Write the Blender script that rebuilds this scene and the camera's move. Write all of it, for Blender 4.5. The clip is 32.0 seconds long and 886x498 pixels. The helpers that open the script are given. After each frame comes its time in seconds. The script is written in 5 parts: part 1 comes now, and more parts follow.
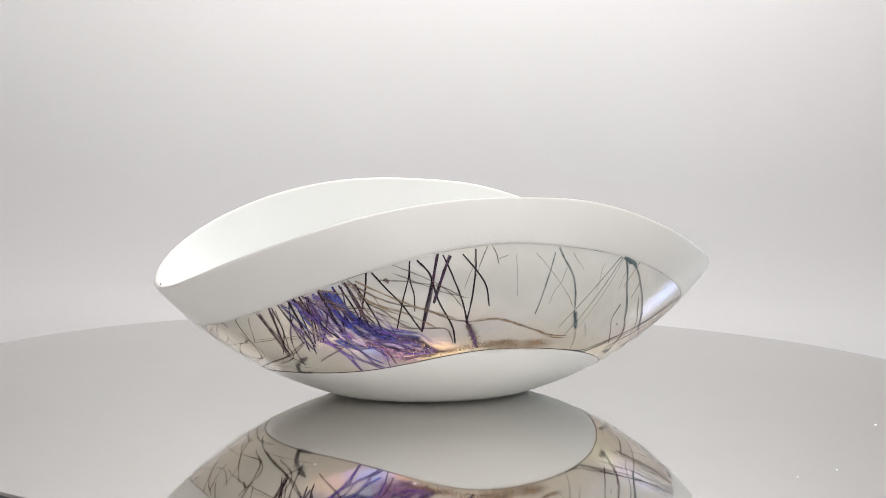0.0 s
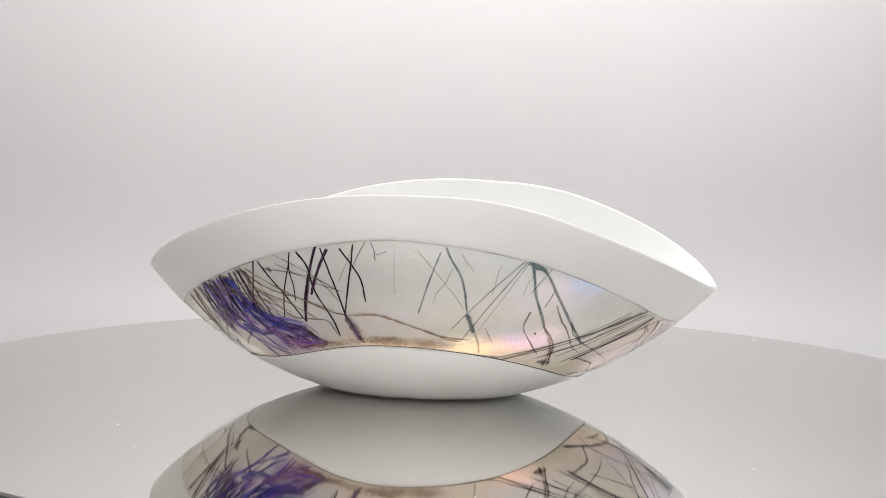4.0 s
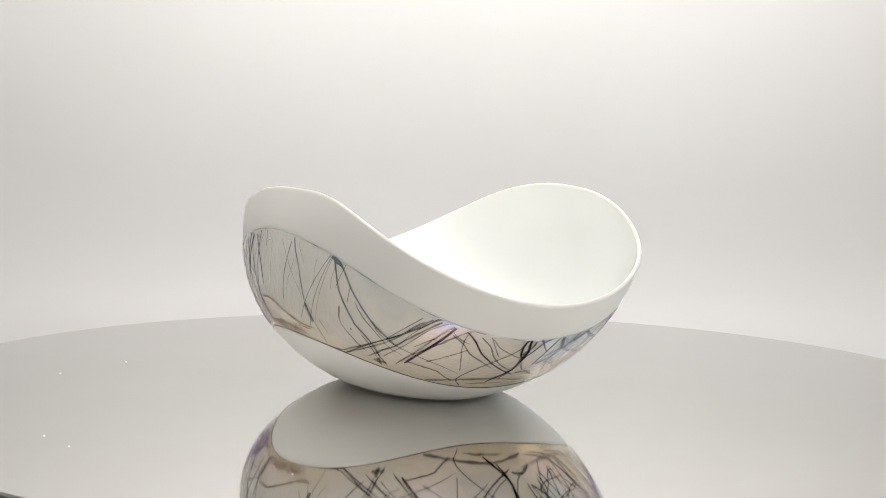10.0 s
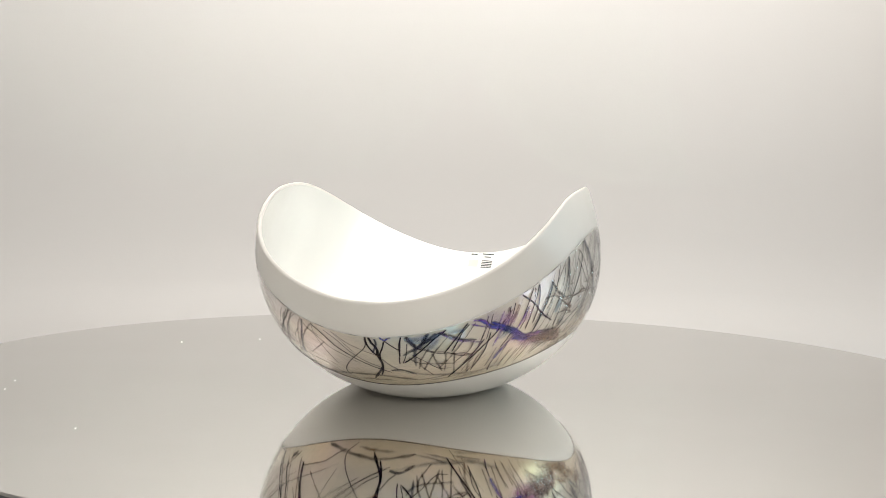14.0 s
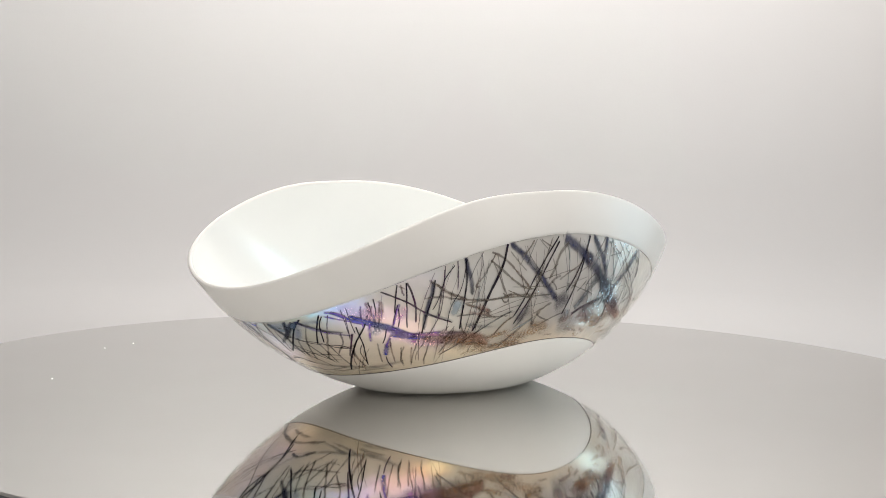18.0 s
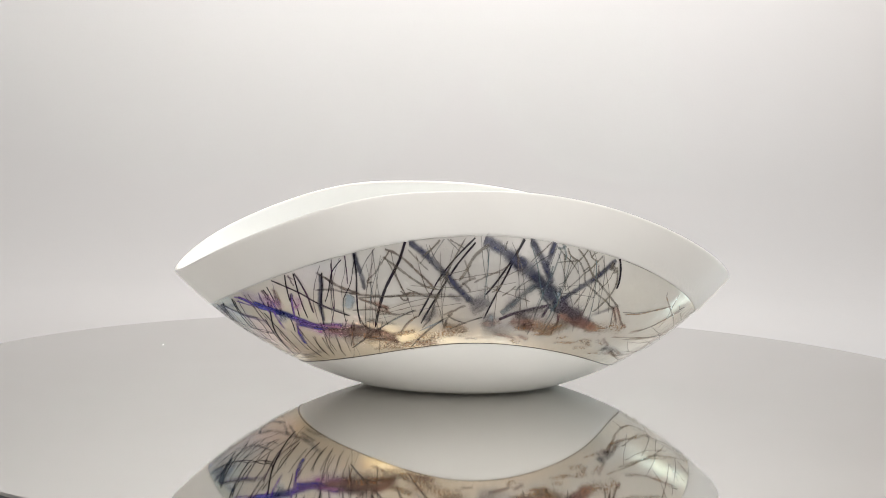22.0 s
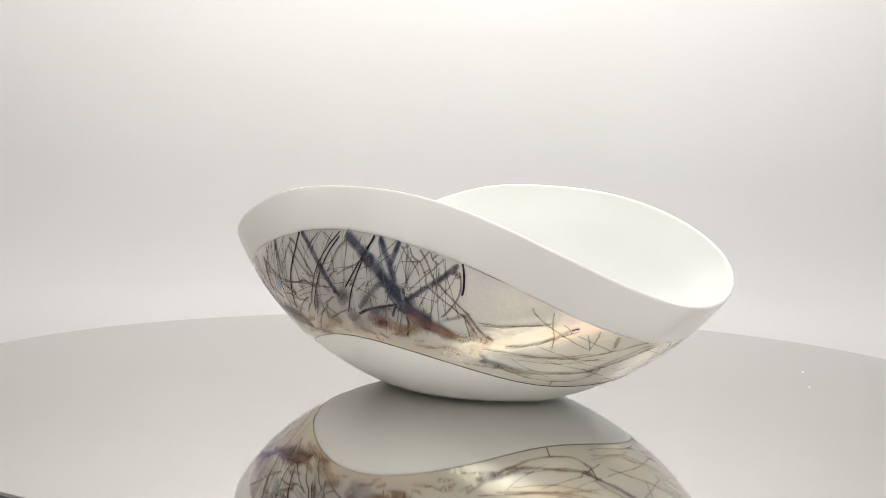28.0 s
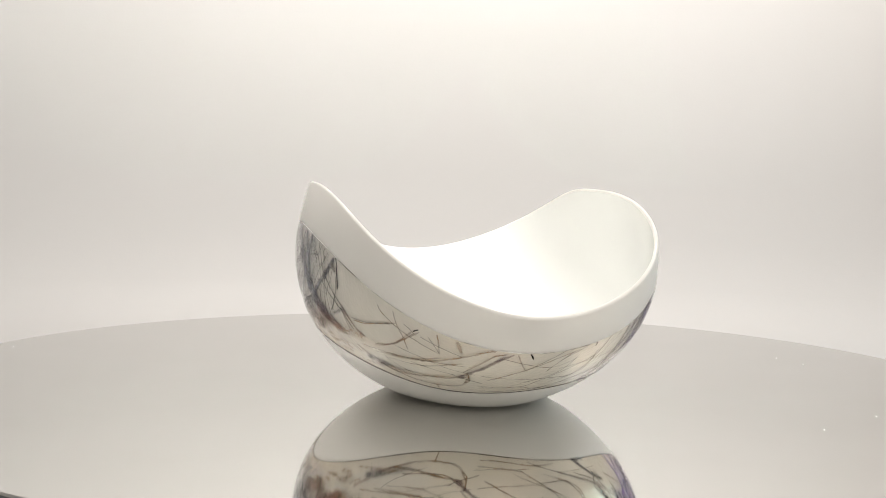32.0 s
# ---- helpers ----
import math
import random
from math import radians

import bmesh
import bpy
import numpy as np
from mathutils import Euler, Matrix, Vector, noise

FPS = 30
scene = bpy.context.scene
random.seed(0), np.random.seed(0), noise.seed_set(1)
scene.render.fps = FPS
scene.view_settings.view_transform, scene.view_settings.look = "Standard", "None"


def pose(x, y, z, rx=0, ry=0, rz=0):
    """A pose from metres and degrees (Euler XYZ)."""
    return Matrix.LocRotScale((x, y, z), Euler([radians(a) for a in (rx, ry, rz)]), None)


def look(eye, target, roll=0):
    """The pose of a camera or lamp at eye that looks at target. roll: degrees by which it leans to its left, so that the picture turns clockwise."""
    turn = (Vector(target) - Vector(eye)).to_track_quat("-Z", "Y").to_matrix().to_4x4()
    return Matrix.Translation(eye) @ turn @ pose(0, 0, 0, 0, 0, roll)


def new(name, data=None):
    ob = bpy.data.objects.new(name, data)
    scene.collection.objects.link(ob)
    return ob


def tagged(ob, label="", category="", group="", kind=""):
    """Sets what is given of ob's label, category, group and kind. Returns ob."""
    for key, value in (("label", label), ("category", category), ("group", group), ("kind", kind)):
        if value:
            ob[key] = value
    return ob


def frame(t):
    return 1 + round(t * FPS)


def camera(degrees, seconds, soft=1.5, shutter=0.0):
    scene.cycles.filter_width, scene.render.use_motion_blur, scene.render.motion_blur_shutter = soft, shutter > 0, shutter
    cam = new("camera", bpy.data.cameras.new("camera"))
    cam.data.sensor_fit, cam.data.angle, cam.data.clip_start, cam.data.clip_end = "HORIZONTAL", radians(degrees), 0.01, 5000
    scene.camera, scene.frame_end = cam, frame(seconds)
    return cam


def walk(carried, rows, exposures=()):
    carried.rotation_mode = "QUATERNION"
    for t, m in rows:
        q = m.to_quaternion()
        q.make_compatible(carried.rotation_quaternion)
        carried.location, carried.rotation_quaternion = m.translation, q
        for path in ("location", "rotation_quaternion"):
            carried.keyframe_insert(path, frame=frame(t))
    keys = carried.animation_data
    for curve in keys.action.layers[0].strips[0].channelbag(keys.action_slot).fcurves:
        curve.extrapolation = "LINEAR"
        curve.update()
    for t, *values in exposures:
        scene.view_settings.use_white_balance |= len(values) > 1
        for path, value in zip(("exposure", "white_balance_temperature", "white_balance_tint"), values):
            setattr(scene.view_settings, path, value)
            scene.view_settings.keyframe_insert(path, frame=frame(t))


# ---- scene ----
# ---- camera: one fixed lens before a glass bowl that turns on a mirror turntable ----
cam = camera(33.2, 32.0, soft=0.7)
EYE = Vector((0.0, -0.9992, 0.1814))
AIM = EYE + Vector((-0.00263, 0.99620, -0.08713))
walk(cam, [(0.0, look(EYE, AIM, 1.405)), (32.0, look(EYE, AIM, 1.405))],
     exposures=[(0.0, -0.11, 6390, 10), (1.0, -0.11, 6310, 11), (3.0, -0.11, 6320, 11), (6.0, -0.06, 6560, 9),
                (8.0, -0.07, 6500, 8), (10.0, 0.0, 6560, 8), (13.0, -0.06, 6850, 7), (17.0, -0.12, 6640, 9), (19.0, -0.12, 6560, 9),
                (23.0, -0.06, 6520, 9), (25.0, -0.04, 6500, 10), (28.0, 0.02, 6560, 8), (32.0, 0.03, 6800, 8)])

TURN = -8.75                 # degrees a second
CENTRE = (-0.0088, -0.0164)  # the bowl's middle on the turntable at the start
AXIS = 22.44                 # its long axis at the start

# ---- light: a white photo tent's overhead and side panels, with fills added in front and behind ----
world = bpy.data.worlds.new("tent_glow")
scene.world = world
world.use_nodes = True
world.node_tree.nodes["Background"].inputs[0].default_value = (1.0, 0.98, 0.95, 1)
world.node_tree.nodes["Background"].inputs[1].default_value = 0.1


def panel_light(name, eye, target, sx, sy, watts, colour):
    data = bpy.data.lights.new(name, "AREA")
    data.shape, data.size, data.size_y, data.energy, data.color = "RECTANGLE", sx, sy, watts, colour
    ob = new(name, data)
    ob.matrix_world = look(eye, target)
    return ob


panel_light("overhead_panel", (0.03, -0.2, 1.0), (0.03, -0.3, 0), 0.9, 0.8, 12.0, (1.0, 0.99, 0.975))
# Unseen lamp added to brighten the top of the backdrop.
panel_light("backdrop_fill", (0.02, 0.36, 0.74), (0.02, 0.70, 0.46), 0.9, 0.06, 15.8, (1.0, 0.99, 0.975))
panel_light("side_strip", (0.62, 0.31, 0.17), (0, 0, 0.08), 0.05, 0.32, 0.8, (0.52, 0.82, 1.0))
# Unseen broad fill added behind the camera to lighten the bowl's front.
panel_light("front_fill", (0.0, -1.75, 1.0), (0, 0, 0.05), 2.7, 1.3, 11.6, (1.0, 0.99, 0.975))
# Unseen source assumed from glints, enlarged to widen the glow on the band.
panel_light("front_right_panel", (1.1, -1.7, 0.65), (0, 0, 0.08), 1.3, 0.9, 7.6, (1.0, 0.995, 0.99))


# ---- materials ----
def material(name, rough=0.5, metal=0.0, colour=(0.8, 0.8, 0.8)):
    m = bpy.data.materials.new(name)
    m.use_nodes = True
    p = m.node_tree.nodes["Principled BSDF"]
    p.inputs["Base Color"].default_value = (*colour, 1)
    p.inputs["Roughness"].default_value = rough
    p.inputs["Metallic"].default_value = metal
    return m, m.node_tree, p


def noise_node(tree, scale, detail=4.0, rough=0.55, coords=None):
    n = tree.nodes.new("ShaderNodeTexNoise")
    n.inputs["Scale"].default_value, n.inputs["Detail"].default_value = scale, detail
    n.inputs["Roughness"].default_value = rough
    if coords is None:
        coords = tree.nodes.new("ShaderNodeTexCoord").outputs["Object"]
    tree.links.new(coords, n.inputs["Vector"])
    return n.outputs["Fac"]


def ramp_node(tree, fac, stops):
    r = tree.nodes.new("ShaderNodeValToRGB")
    el = r.color_ramp.elements
    while len(el) < len(stops):
        el.new(0.5)
    for e, (pos, c) in zip(el, stops):
        e.position, e.color = pos, (*c, 1)
    tree.links.new(fac, r.inputs["Fac"])
    return r.outputs["Color"]


def bump_node(tree, p, height, strength, distance):
    b = tree.nodes.new("ShaderNodeBump")
    b.inputs["Strength"].default_value, b.inputs["Distance"].default_value = strength, distance
    tree.links.new(height, b.inputs["Height"])
    tree.links.new(b.outputs["Normal"], p.inputs["Normal"])
    return b


def mix_node(tree, a, b, fac, blend="MIX"):
    m = tree.nodes.new("ShaderNodeMix")
    m.data_type, m.blend_type = "RGBA", blend
    for socket, value in ((m.inputs[0], fac), (m.inputs[6], a), (m.inputs[7], b)):
        if isinstance(value, (int, float)):
            socket.default_value = value
        elif isinstance(value, tuple):
            socket.default_value = (*value, 1)
        else:
            tree.links.new(value, socket)
    return m.outputs[2]


def satin_white(name, lo, hi, rough, relief, through_light, etched=False):
    """Opal glass: satin or polished, a little cloudy, letting some light through."""
    m, t, p = material(name, rough)
    colour = ramp_node(t, noise_node(t, 12, 3, 0.45), [(0.2, lo), (0.8, hi)])
    t.links.new(colour, p.inputs["Base Color"])
    t.links.new(ramp_node(t, noise_node(t, 25, 2, 0.4), [(0.2, (rough - 0.05,) * 3), (0.8, (rough + 0.05,) * 3)]), p.inputs["Roughness"])
    grain = bump_node(t, p, noise_node(t, 170, 5, 0.6), relief, 0.0008)
    if etched:
        # finely etched stretches along the lower edge
        where = t.nodes.new("ShaderNodeAttribute")
        where.attribute_name = "etch"
        etch = t.nodes.new("ShaderNodeBump")
        etch.inputs["Distance"].default_value = 0.0009
        t.links.new(where.outputs["Fac"], etch.inputs["Strength"])
        t.links.new(noise_node(t, 420, 3, 0.6), etch.inputs["Height"])
        swell = t.nodes.new("ShaderNodeBump")
        swell.inputs["Strength"].default_value, swell.inputs["Distance"].default_value = 0.05, 0.003
        t.links.new(noise_node(t, 45, 4, 0.6), swell.inputs["Height"])
        t.links.new(swell.outputs["Normal"], etch.inputs["Normal"])
        t.links.new(etch.outputs["Normal"], grain.inputs["Normal"])
    if through_light:
        glow = t.nodes.new("ShaderNodeBsdfTranslucent")
        t.links.new(colour, glow.inputs["Color"])
        mix = t.nodes.new("ShaderNodeMixShader")
        mix.inputs[0].default_value = through_light
        t.links.new(p.outputs[0], mix.inputs[1])
        t.links.new(glow.outputs[0], mix.inputs[2])
        t.links.new(mix.outputs[0], t.nodes["Material Output"].inputs["Surface"])
    return m


M_LIP = satin_white("satin_white_glass", (0.828, 0.798, 0.765), (0.905, 0.88, 0.85), 0.38, 0.035, 0.32, True)
M_BASE = satin_white("matt_white_glass", (0.865, 0.845, 0.805), (0.905, 0.887, 0.848), 0.36, 0.2, 0.02)
M_LINING = satin_white("polished_white_glass", (0.87, 0.872, 0.85), (0.9, 0.902, 0.88), 0.17, 0.06, 0.15)


def gloss(t, p, weight):
    """Clear outer skin, finely crackled, over gently rippled glass."""
    p.inputs["Coat Weight"].default_value = weight
    p.inputs["Coat Roughness"].default_value = 0.06
    swell = bump_node(t, p, noise_node(t, 60, 5, 0.65), 0.32, 0.003)
    crackle = t.nodes.new("ShaderNodeTexVoronoi")
    crackle.inputs["Scale"].default_value = 480.0
    t.links.new(t.nodes.new("ShaderNodeTexCoord").outputs["Object"], crackle.inputs["Vector"])
    grain = t.nodes.new("ShaderNodeBump")
    grain.inputs["Strength"].default_value, grain.inputs["Distance"].default_value = 0.5, 0.0008
    t.links.new(crackle.outputs["Distance"], grain.inputs["Height"])
    t.links.new(swell.outputs["Normal"], grain.inputs["Normal"])
    t.links.new(grain.outputs["Normal"], p.inputs["Coat Normal"])


def film(t, p):
    """Metal-oxide film on the glass: its thickness, in nanometres, comes from the mesh and drifts from place to place."""
    p.inputs["IOR"].default_value = 1.5
    base = t.nodes.new("ShaderNodeAttribute")
    base.attribute_name = "film"
    drift = t.nodes.new("ShaderNodeMapRange")
    drift.inputs["From Min"].default_value, drift.inputs["From Max"].default_value = 0.3, 0.7
    drift.inputs["To Min"].default_value, drift.inputs["To Max"].default_value = -24, 24
    t.links.new(noise_node(t, 22, 4), drift.inputs["Value"])
    total = t.nodes.new("ShaderNodeMath")
    t.links.new(base.outputs["Fac"], total.inputs[0])
    t.links.new(drift.outputs[0], total.inputs[1])
    t.links.new(total.outputs[0], p.inputs["Thin Film Thickness"])
    strength = t.nodes.new("ShaderNodeAttribute")
    strength.attribute_name = "sheen"
    t.links.new(strength.outputs["Fac"], p.inputs["Thin Film IOR"])


def film_at(phi, h):
    """The film's thickness and strength: thin and golden low down and at the straw-coloured end, thicker and blue
    higher up, faint where the sides look plain."""
    straw = max(0.0, math.cos(phi - radians(172))) ** 2
    low = max(0.0, 1 - h / 0.34)
    plain = min(1.0, max(0.0, (h - 0.22) / 0.25)) * min(1.0, 1.4 * math.sin(phi) ** 2)
    gold = 12 + 9 * math.sin(phi)
    calm = math.exp(-(((math.degrees(phi) + 252) % 360 - 180) / 30) ** 2)
    dense = math.exp(-(((math.degrees(phi) + 313) % 360 - 180) / 17) ** 2)
    vein = math.exp(-((math.degrees(phi) % 360 - 30) / 18) ** 2)
    warm = math.exp(-((math.degrees(phi) % 360 - 92) / 30) ** 2)
    sheen_zone = math.exp(-(((math.degrees(phi) + 222) % 360 - 180) / 30) ** 2)
    plain, calm = plain * (1 - 0.45 * sheen_zone), calm * (1 - 0.8 * sheen_zone)
    return (118 + 37 * h - gold * low - 28 * straw + 17 * dense + 9 * vein - 6 * warm,
            1.5 + 0.62 * (1 - 0.85 * plain) * (1 - 0.5 * calm) * (1 - 0.72 * warm) * (1 - 0.35 * straw))


def band_material():
    m, t, p = material("iridescent_glass", 0.14)
    tint = t.nodes.new("ShaderNodeAttribute")
    tint.attribute_name = "tint"
    cloud = ramp_node(t, noise_node(t, 26, 5), [(0.3, (0.90, 0.90, 0.88)), (0.7, (1.0, 1.0, 1.0))])
    t.links.new(mix_node(t, tint.outputs["Color"], cloud, 1.0, "MULTIPLY"), p.inputs["Base Color"])
    film(t, p)
    gloss(t, p, 0.4)
    return m


M_BAND = band_material()


def thread_material(name, dark, light, alpha, soft, filmed=False, grains=False):
    """Coloured glass thread under the film: crisp or blurred at its sides, streaked along its way or broken into grains."""
    m, t, p = material(name, 0.14)
    t.links.new(ramp_node(t, noise_node(t, 120, 4), [(0.3, dark), (0.7, light)]), p.inputs["Base Color"])
    across = t.nodes.new("ShaderNodeAttribute")
    across.attribute_name = "across"
    fade = t.nodes.new("ShaderNodeMapRange")
    fade.interpolation_type = "SMOOTHSTEP"
    fade.inputs["From Max"].default_value = soft
    fade.inputs["To Max"].default_value = alpha
    t.links.new(across.outputs["Fac"], fade.inputs["Value"])
    streak = t.nodes.new("ShaderNodeMapRange")
    streak.inputs["From Min"].default_value, streak.inputs["From Max"].default_value = 0.25, 0.6
    streak.inputs["To Min"].default_value = 1.0 - 0.7 * soft
    t.links.new(noise_node(t, 900 if grains else 90, 4 if not grains else 2), streak.inputs["Value"])
    if grains:
        streak.inputs["From Min"].default_value, streak.inputs["From Max"].default_value = 0.42, 0.62
        streak.inputs["To Min"].default_value = 0.06
    times = t.nodes.new("ShaderNodeMath")
    times.operation = "MULTIPLY"
    t.links.new(fade.outputs[0], times.inputs[0])
    t.links.new(streak.outputs[0], times.inputs[1])
    t.links.new(times.outputs[0], p.inputs["Alpha"])
    if filmed:
        film(t, p)
        gloss(t, p, 0.2)
    else:
        p.inputs["Specular IOR Level"].default_value = 0.25
        gloss(t, p, 0.04)
    return m


THREADS = {
    "ink": thread_material("black_violet_thread", (0.006, 0.004, 0.010), (0.018, 0.011, 0.024), 1.0, 0.22),
    "navy": thread_material("navy_thread", (0.013, 0.014, 0.036), (0.06, 0.064, 0.115), 0.9, 0.8),
    "plum": thread_material("plum_thread", (0.07, 0.035, 0.07), (0.16, 0.09, 0.13), 0.72, 0.8, True),
    "violet": thread_material("violet_thread", (0.07, 0.035, 0.27), (0.34, 0.18, 0.60), 0.72, 0.85),
    "blue": thread_material("blue_thread", (0.016, 0.024, 0.20), (0.14, 0.15, 0.54), 0.84, 0.8),
    "lilac": thread_material("lilac_veil", (0.10, 0.06, 0.38), (0.34, 0.18, 0.62), 0.3, 1.0, True),
    # Pink veil paints the pink glow of the glass film as colour.
    "pink": thread_material("pink_glow_veil", (0.58, 0.24, 0.56), (0.80, 0.46, 0.72), 0.5, 1.0, True),
    "damson": thread_material("damson_thread", (0.028, 0.010, 0.028), (0.095, 0.04, 0.085), 0.93, 0.5),
    "teal": thread_material("teal_grey_thread", (0.085, 0.13, 0.145), (0.18, 0.235, 0.245), 0.72, 0.7),
    "grey": thread_material("grey_thread", (0.09, 0.10, 0.11), (0.21, 0.21, 0.20), 0.64, 0.6),
    "brown": thread_material("brown_thread", (0.105, 0.075, 0.058), (0.21, 0.15, 0.115), 0.74, 0.8),
    "olive": thread_material("olive_grey_thread", (0.12, 0.10, 0.08), (0.24, 0.205, 0.16), 0.72, 0.65),
    "tan": thread_material("tan_thread", (0.31, 0.20, 0.12), (0.44, 0.30, 0.18), 0.65, 0.8),
    "rust": thread_material("rust_thread", (0.28, 0.11, 0.075), (0.48, 0.27, 0.19), 0.58, 1.0),
    # Not a thread: paints a blue reflection on the glass as colour.
    "azure_reflection": thread_material("azure_reflection_veil", (0.05, 0.13, 0.36), (0.20, 0.34, 0.56), 0.5, 1.0),
    "speckle": thread_material("brown_speckle", (0.27, 0.15, 0.08), (0.50, 0.34, 0.20), 0.8, 0.9, False, True),
    "pale": thread_material("pale_blue_thread", (0.36, 0.43, 0.48), (0.52, 0.57, 0.60), 0.6, 0.8),
    "smoke": thread_material("smoky_plum_veil", (0.10, 0.095, 0.12), (0.21, 0.19, 0.20), 0.5, 1.0),
}
M_SEAM = material("dark_seam", 0.35, 0.0, (0.06, 0.045, 0.04))[0]


def upper_seam_material():
    m, t, p = material("glint_seam", 0.12)
    # White stretches of the ramp paint the edge's glints into the dark line.
    t.links.new(ramp_node(t, noise_node(t, 40, 4), [(0.38, (0.05, 0.04, 0.04)), (0.50, (0.85, 0.84, 0.81))]), p.inputs["Base Color"])
    return m


M_GLINT_SEAM = upper_seam_material()


def mirror_material():
    m, t, p = material("mirror_top", 0.03, 1.0)
    t.links.new(ramp_node(t, noise_node(t, 9, 5), [(0.3, (0.81, 0.797, 0.775)), (0.7, (0.845, 0.832, 0.81))]), p.inputs["Base Color"])
    t.links.new(ramp_node(t, noise_node(t, 30, 5), [(0.35, (0.02,) * 3), (0.75, (0.06,) * 3)]), p.inputs["Roughness"])
    return m


M_MIRROR = mirror_material()


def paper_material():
    # White paper; base colour lowered to stand for the weaker light on it.
    m, t, p = material("darkened_white_paper", 0.85)
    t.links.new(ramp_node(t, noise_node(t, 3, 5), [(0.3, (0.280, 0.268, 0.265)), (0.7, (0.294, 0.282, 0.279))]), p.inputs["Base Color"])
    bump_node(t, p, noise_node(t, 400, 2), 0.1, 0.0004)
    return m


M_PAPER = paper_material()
M_ROOM = material("unseen_wall_grey", 0.8, 0.0, (0.60, 0.59, 0.575))[0]
M_DARK = material("dark_blue_black_plastic", 0.45, 0.0, (0.02, 0.022, 0.03))[0]
M_DESK = material("dark_desk_top", 0.5, 0.0, (0.03, 0.03, 0.036))[0]


# ---- mesh helpers ----
def mesh_from(name, verts, faces, mat, smooth=True):
    me = bpy.data.meshes.new(name)
    me.from_pydata([tuple(v) for v in verts], [], faces)
    me.materials.append(mat)
    if smooth:
        me.polygons.foreach_set("use_smooth", [True] * len(me.polygons))
    me.update()
    return me


def part_mesh(name, me, parent, label=""):
    ob = new(name, me)
    ob.parent = parent
    return tagged(ob, label)


def grid_faces(rows, cols, closed=True):
    """Faces of a grid whose vertices go row by row; closed joins the last column to the first."""
    out = []
    for i in range(rows - 1):
        for j in range(cols if closed else cols - 1):
            k = (j + 1) % cols
            out.append((i * cols + j, i * cols + k, (i + 1) * cols + k, (i + 1) * cols + j))
    return out


# ---- the bowl's form: oval sections that widen to the ends and close in at the sides ----
def harmonic(phi, c):
    out = np.full_like(phi, c[0])
    for k in range(1, (len(c) + 1) // 2):
        out = out + c[2 * k - 1] * np.cos(k * phi) + c[2 * k] * np.sin(k * phi)
    return out


def z_rim(phi):
    dip = 0.0036 * np.exp(-((np.mod(phi, 2 * math.pi) - math.pi) / 0.75) ** 2)
    return -dip + harmonic(phi, (0.1126, 0.00113, 0.00149, -0.02851, -0.00047, -0.00085, -0.00004, -0.00913, 0.0,
                          -0.00026, -0.00012, -0.00152, 0.00001, 0.00024, -0.0001))


def z_upper(phi):
    return harmonic(phi, (0.08425, 0.0036, 0.00178, -0.02794, -0.00098, -0.00046, 0.00026, -0.00551, -0.00003,
                          -0.00059, 0.00001, -0.00061, 0.00036, -0.00014, 0.00004, 0.00021, 0.00016))


def z_lower(phi):
    return harmonic(phi, (0.0286, 0.00107, -0.00057, -0.01229, 0.00017, -0.00173, -0.00071, 0.00013, 0.00079,
                          -0.00044, -0.00016, -0.00008, 0.00057))


def half_length(z):
    s = np.sqrt(z)
    return 0.0693 + s * (-0.0784 + s * (5.7099 + s * (-25.59 + s * (57.9187 - 54.7056 * s))))


def half_width(z):
    s = np.sqrt(z)
    return 0.0472 + s * (0.0583 + s * (2.1882 + s * (-6.4113 + s * (2.1706 + 2.1582 * s))))


FOOT, CLIMB = 0.0014, 0.0090


def wall(phi, z):
    """Points of the outer face at the turn phi (radians from the long axis) and the level z: ovals a little
    egg-shaped, that drift sideways with height. The levels stand on the foot and climb slightly outwards."""
    phi, z = np.broadcast_arrays(np.asarray(phi, float), np.asarray(z, float))
    a, b, n, h = half_length(z), half_width(z), 1.912, z / 0.1
    c, s = np.cos(phi), np.sin(phi)
    wobble = 1 + 0.01002 * np.cos(3 * phi) - 0.00656 * np.sin(3 * phi) + 0.00177 * h * np.cos(4 * phi) + 0.00851 * h * np.sin(2 * phi)
    r = np.full_like(phi, 0.13)
    for _ in range(8):
        bb = b * (1 + 0.0172 * r * c / 0.2)
        r = (np.abs(c / a) ** n + np.abs(s / bb) ** n) ** (-1 / n) * wobble
    return np.stack([r * c + 0.00232 * h, r * s - 0.00077 * h + 0.00166 * h * h, z + FOOT + CLIMB * r], -1)


def wall_normal(phi, z):
    h = 1e-4
    z = np.maximum(np.asarray(z, float), 2e-4)
    d1 = wall(np.asarray(phi) + h, z) - wall(np.asarray(phi) - h, z)
    d2 = wall(phi, z + h) - wall(phi, z - h)
    n = np.cross(d1, d2)
    return n / np.linalg.norm(n, axis=-1, keepdims=True)


SEG = 256
PHI = np.linspace(0, 2 * math.pi, SEG, endpoint=False)
THICK = 0.0023


def strip(lo, hi, rows, lift=0.0):
    """Rows of points on the outer face between two heights, lifted off it."""
    out = []
    for k in range(rows):
        z = lo + (hi - lo) * k / (rows - 1)
        out.append(wall(PHI, z) + lift * wall_normal(PHI, z))
    return out


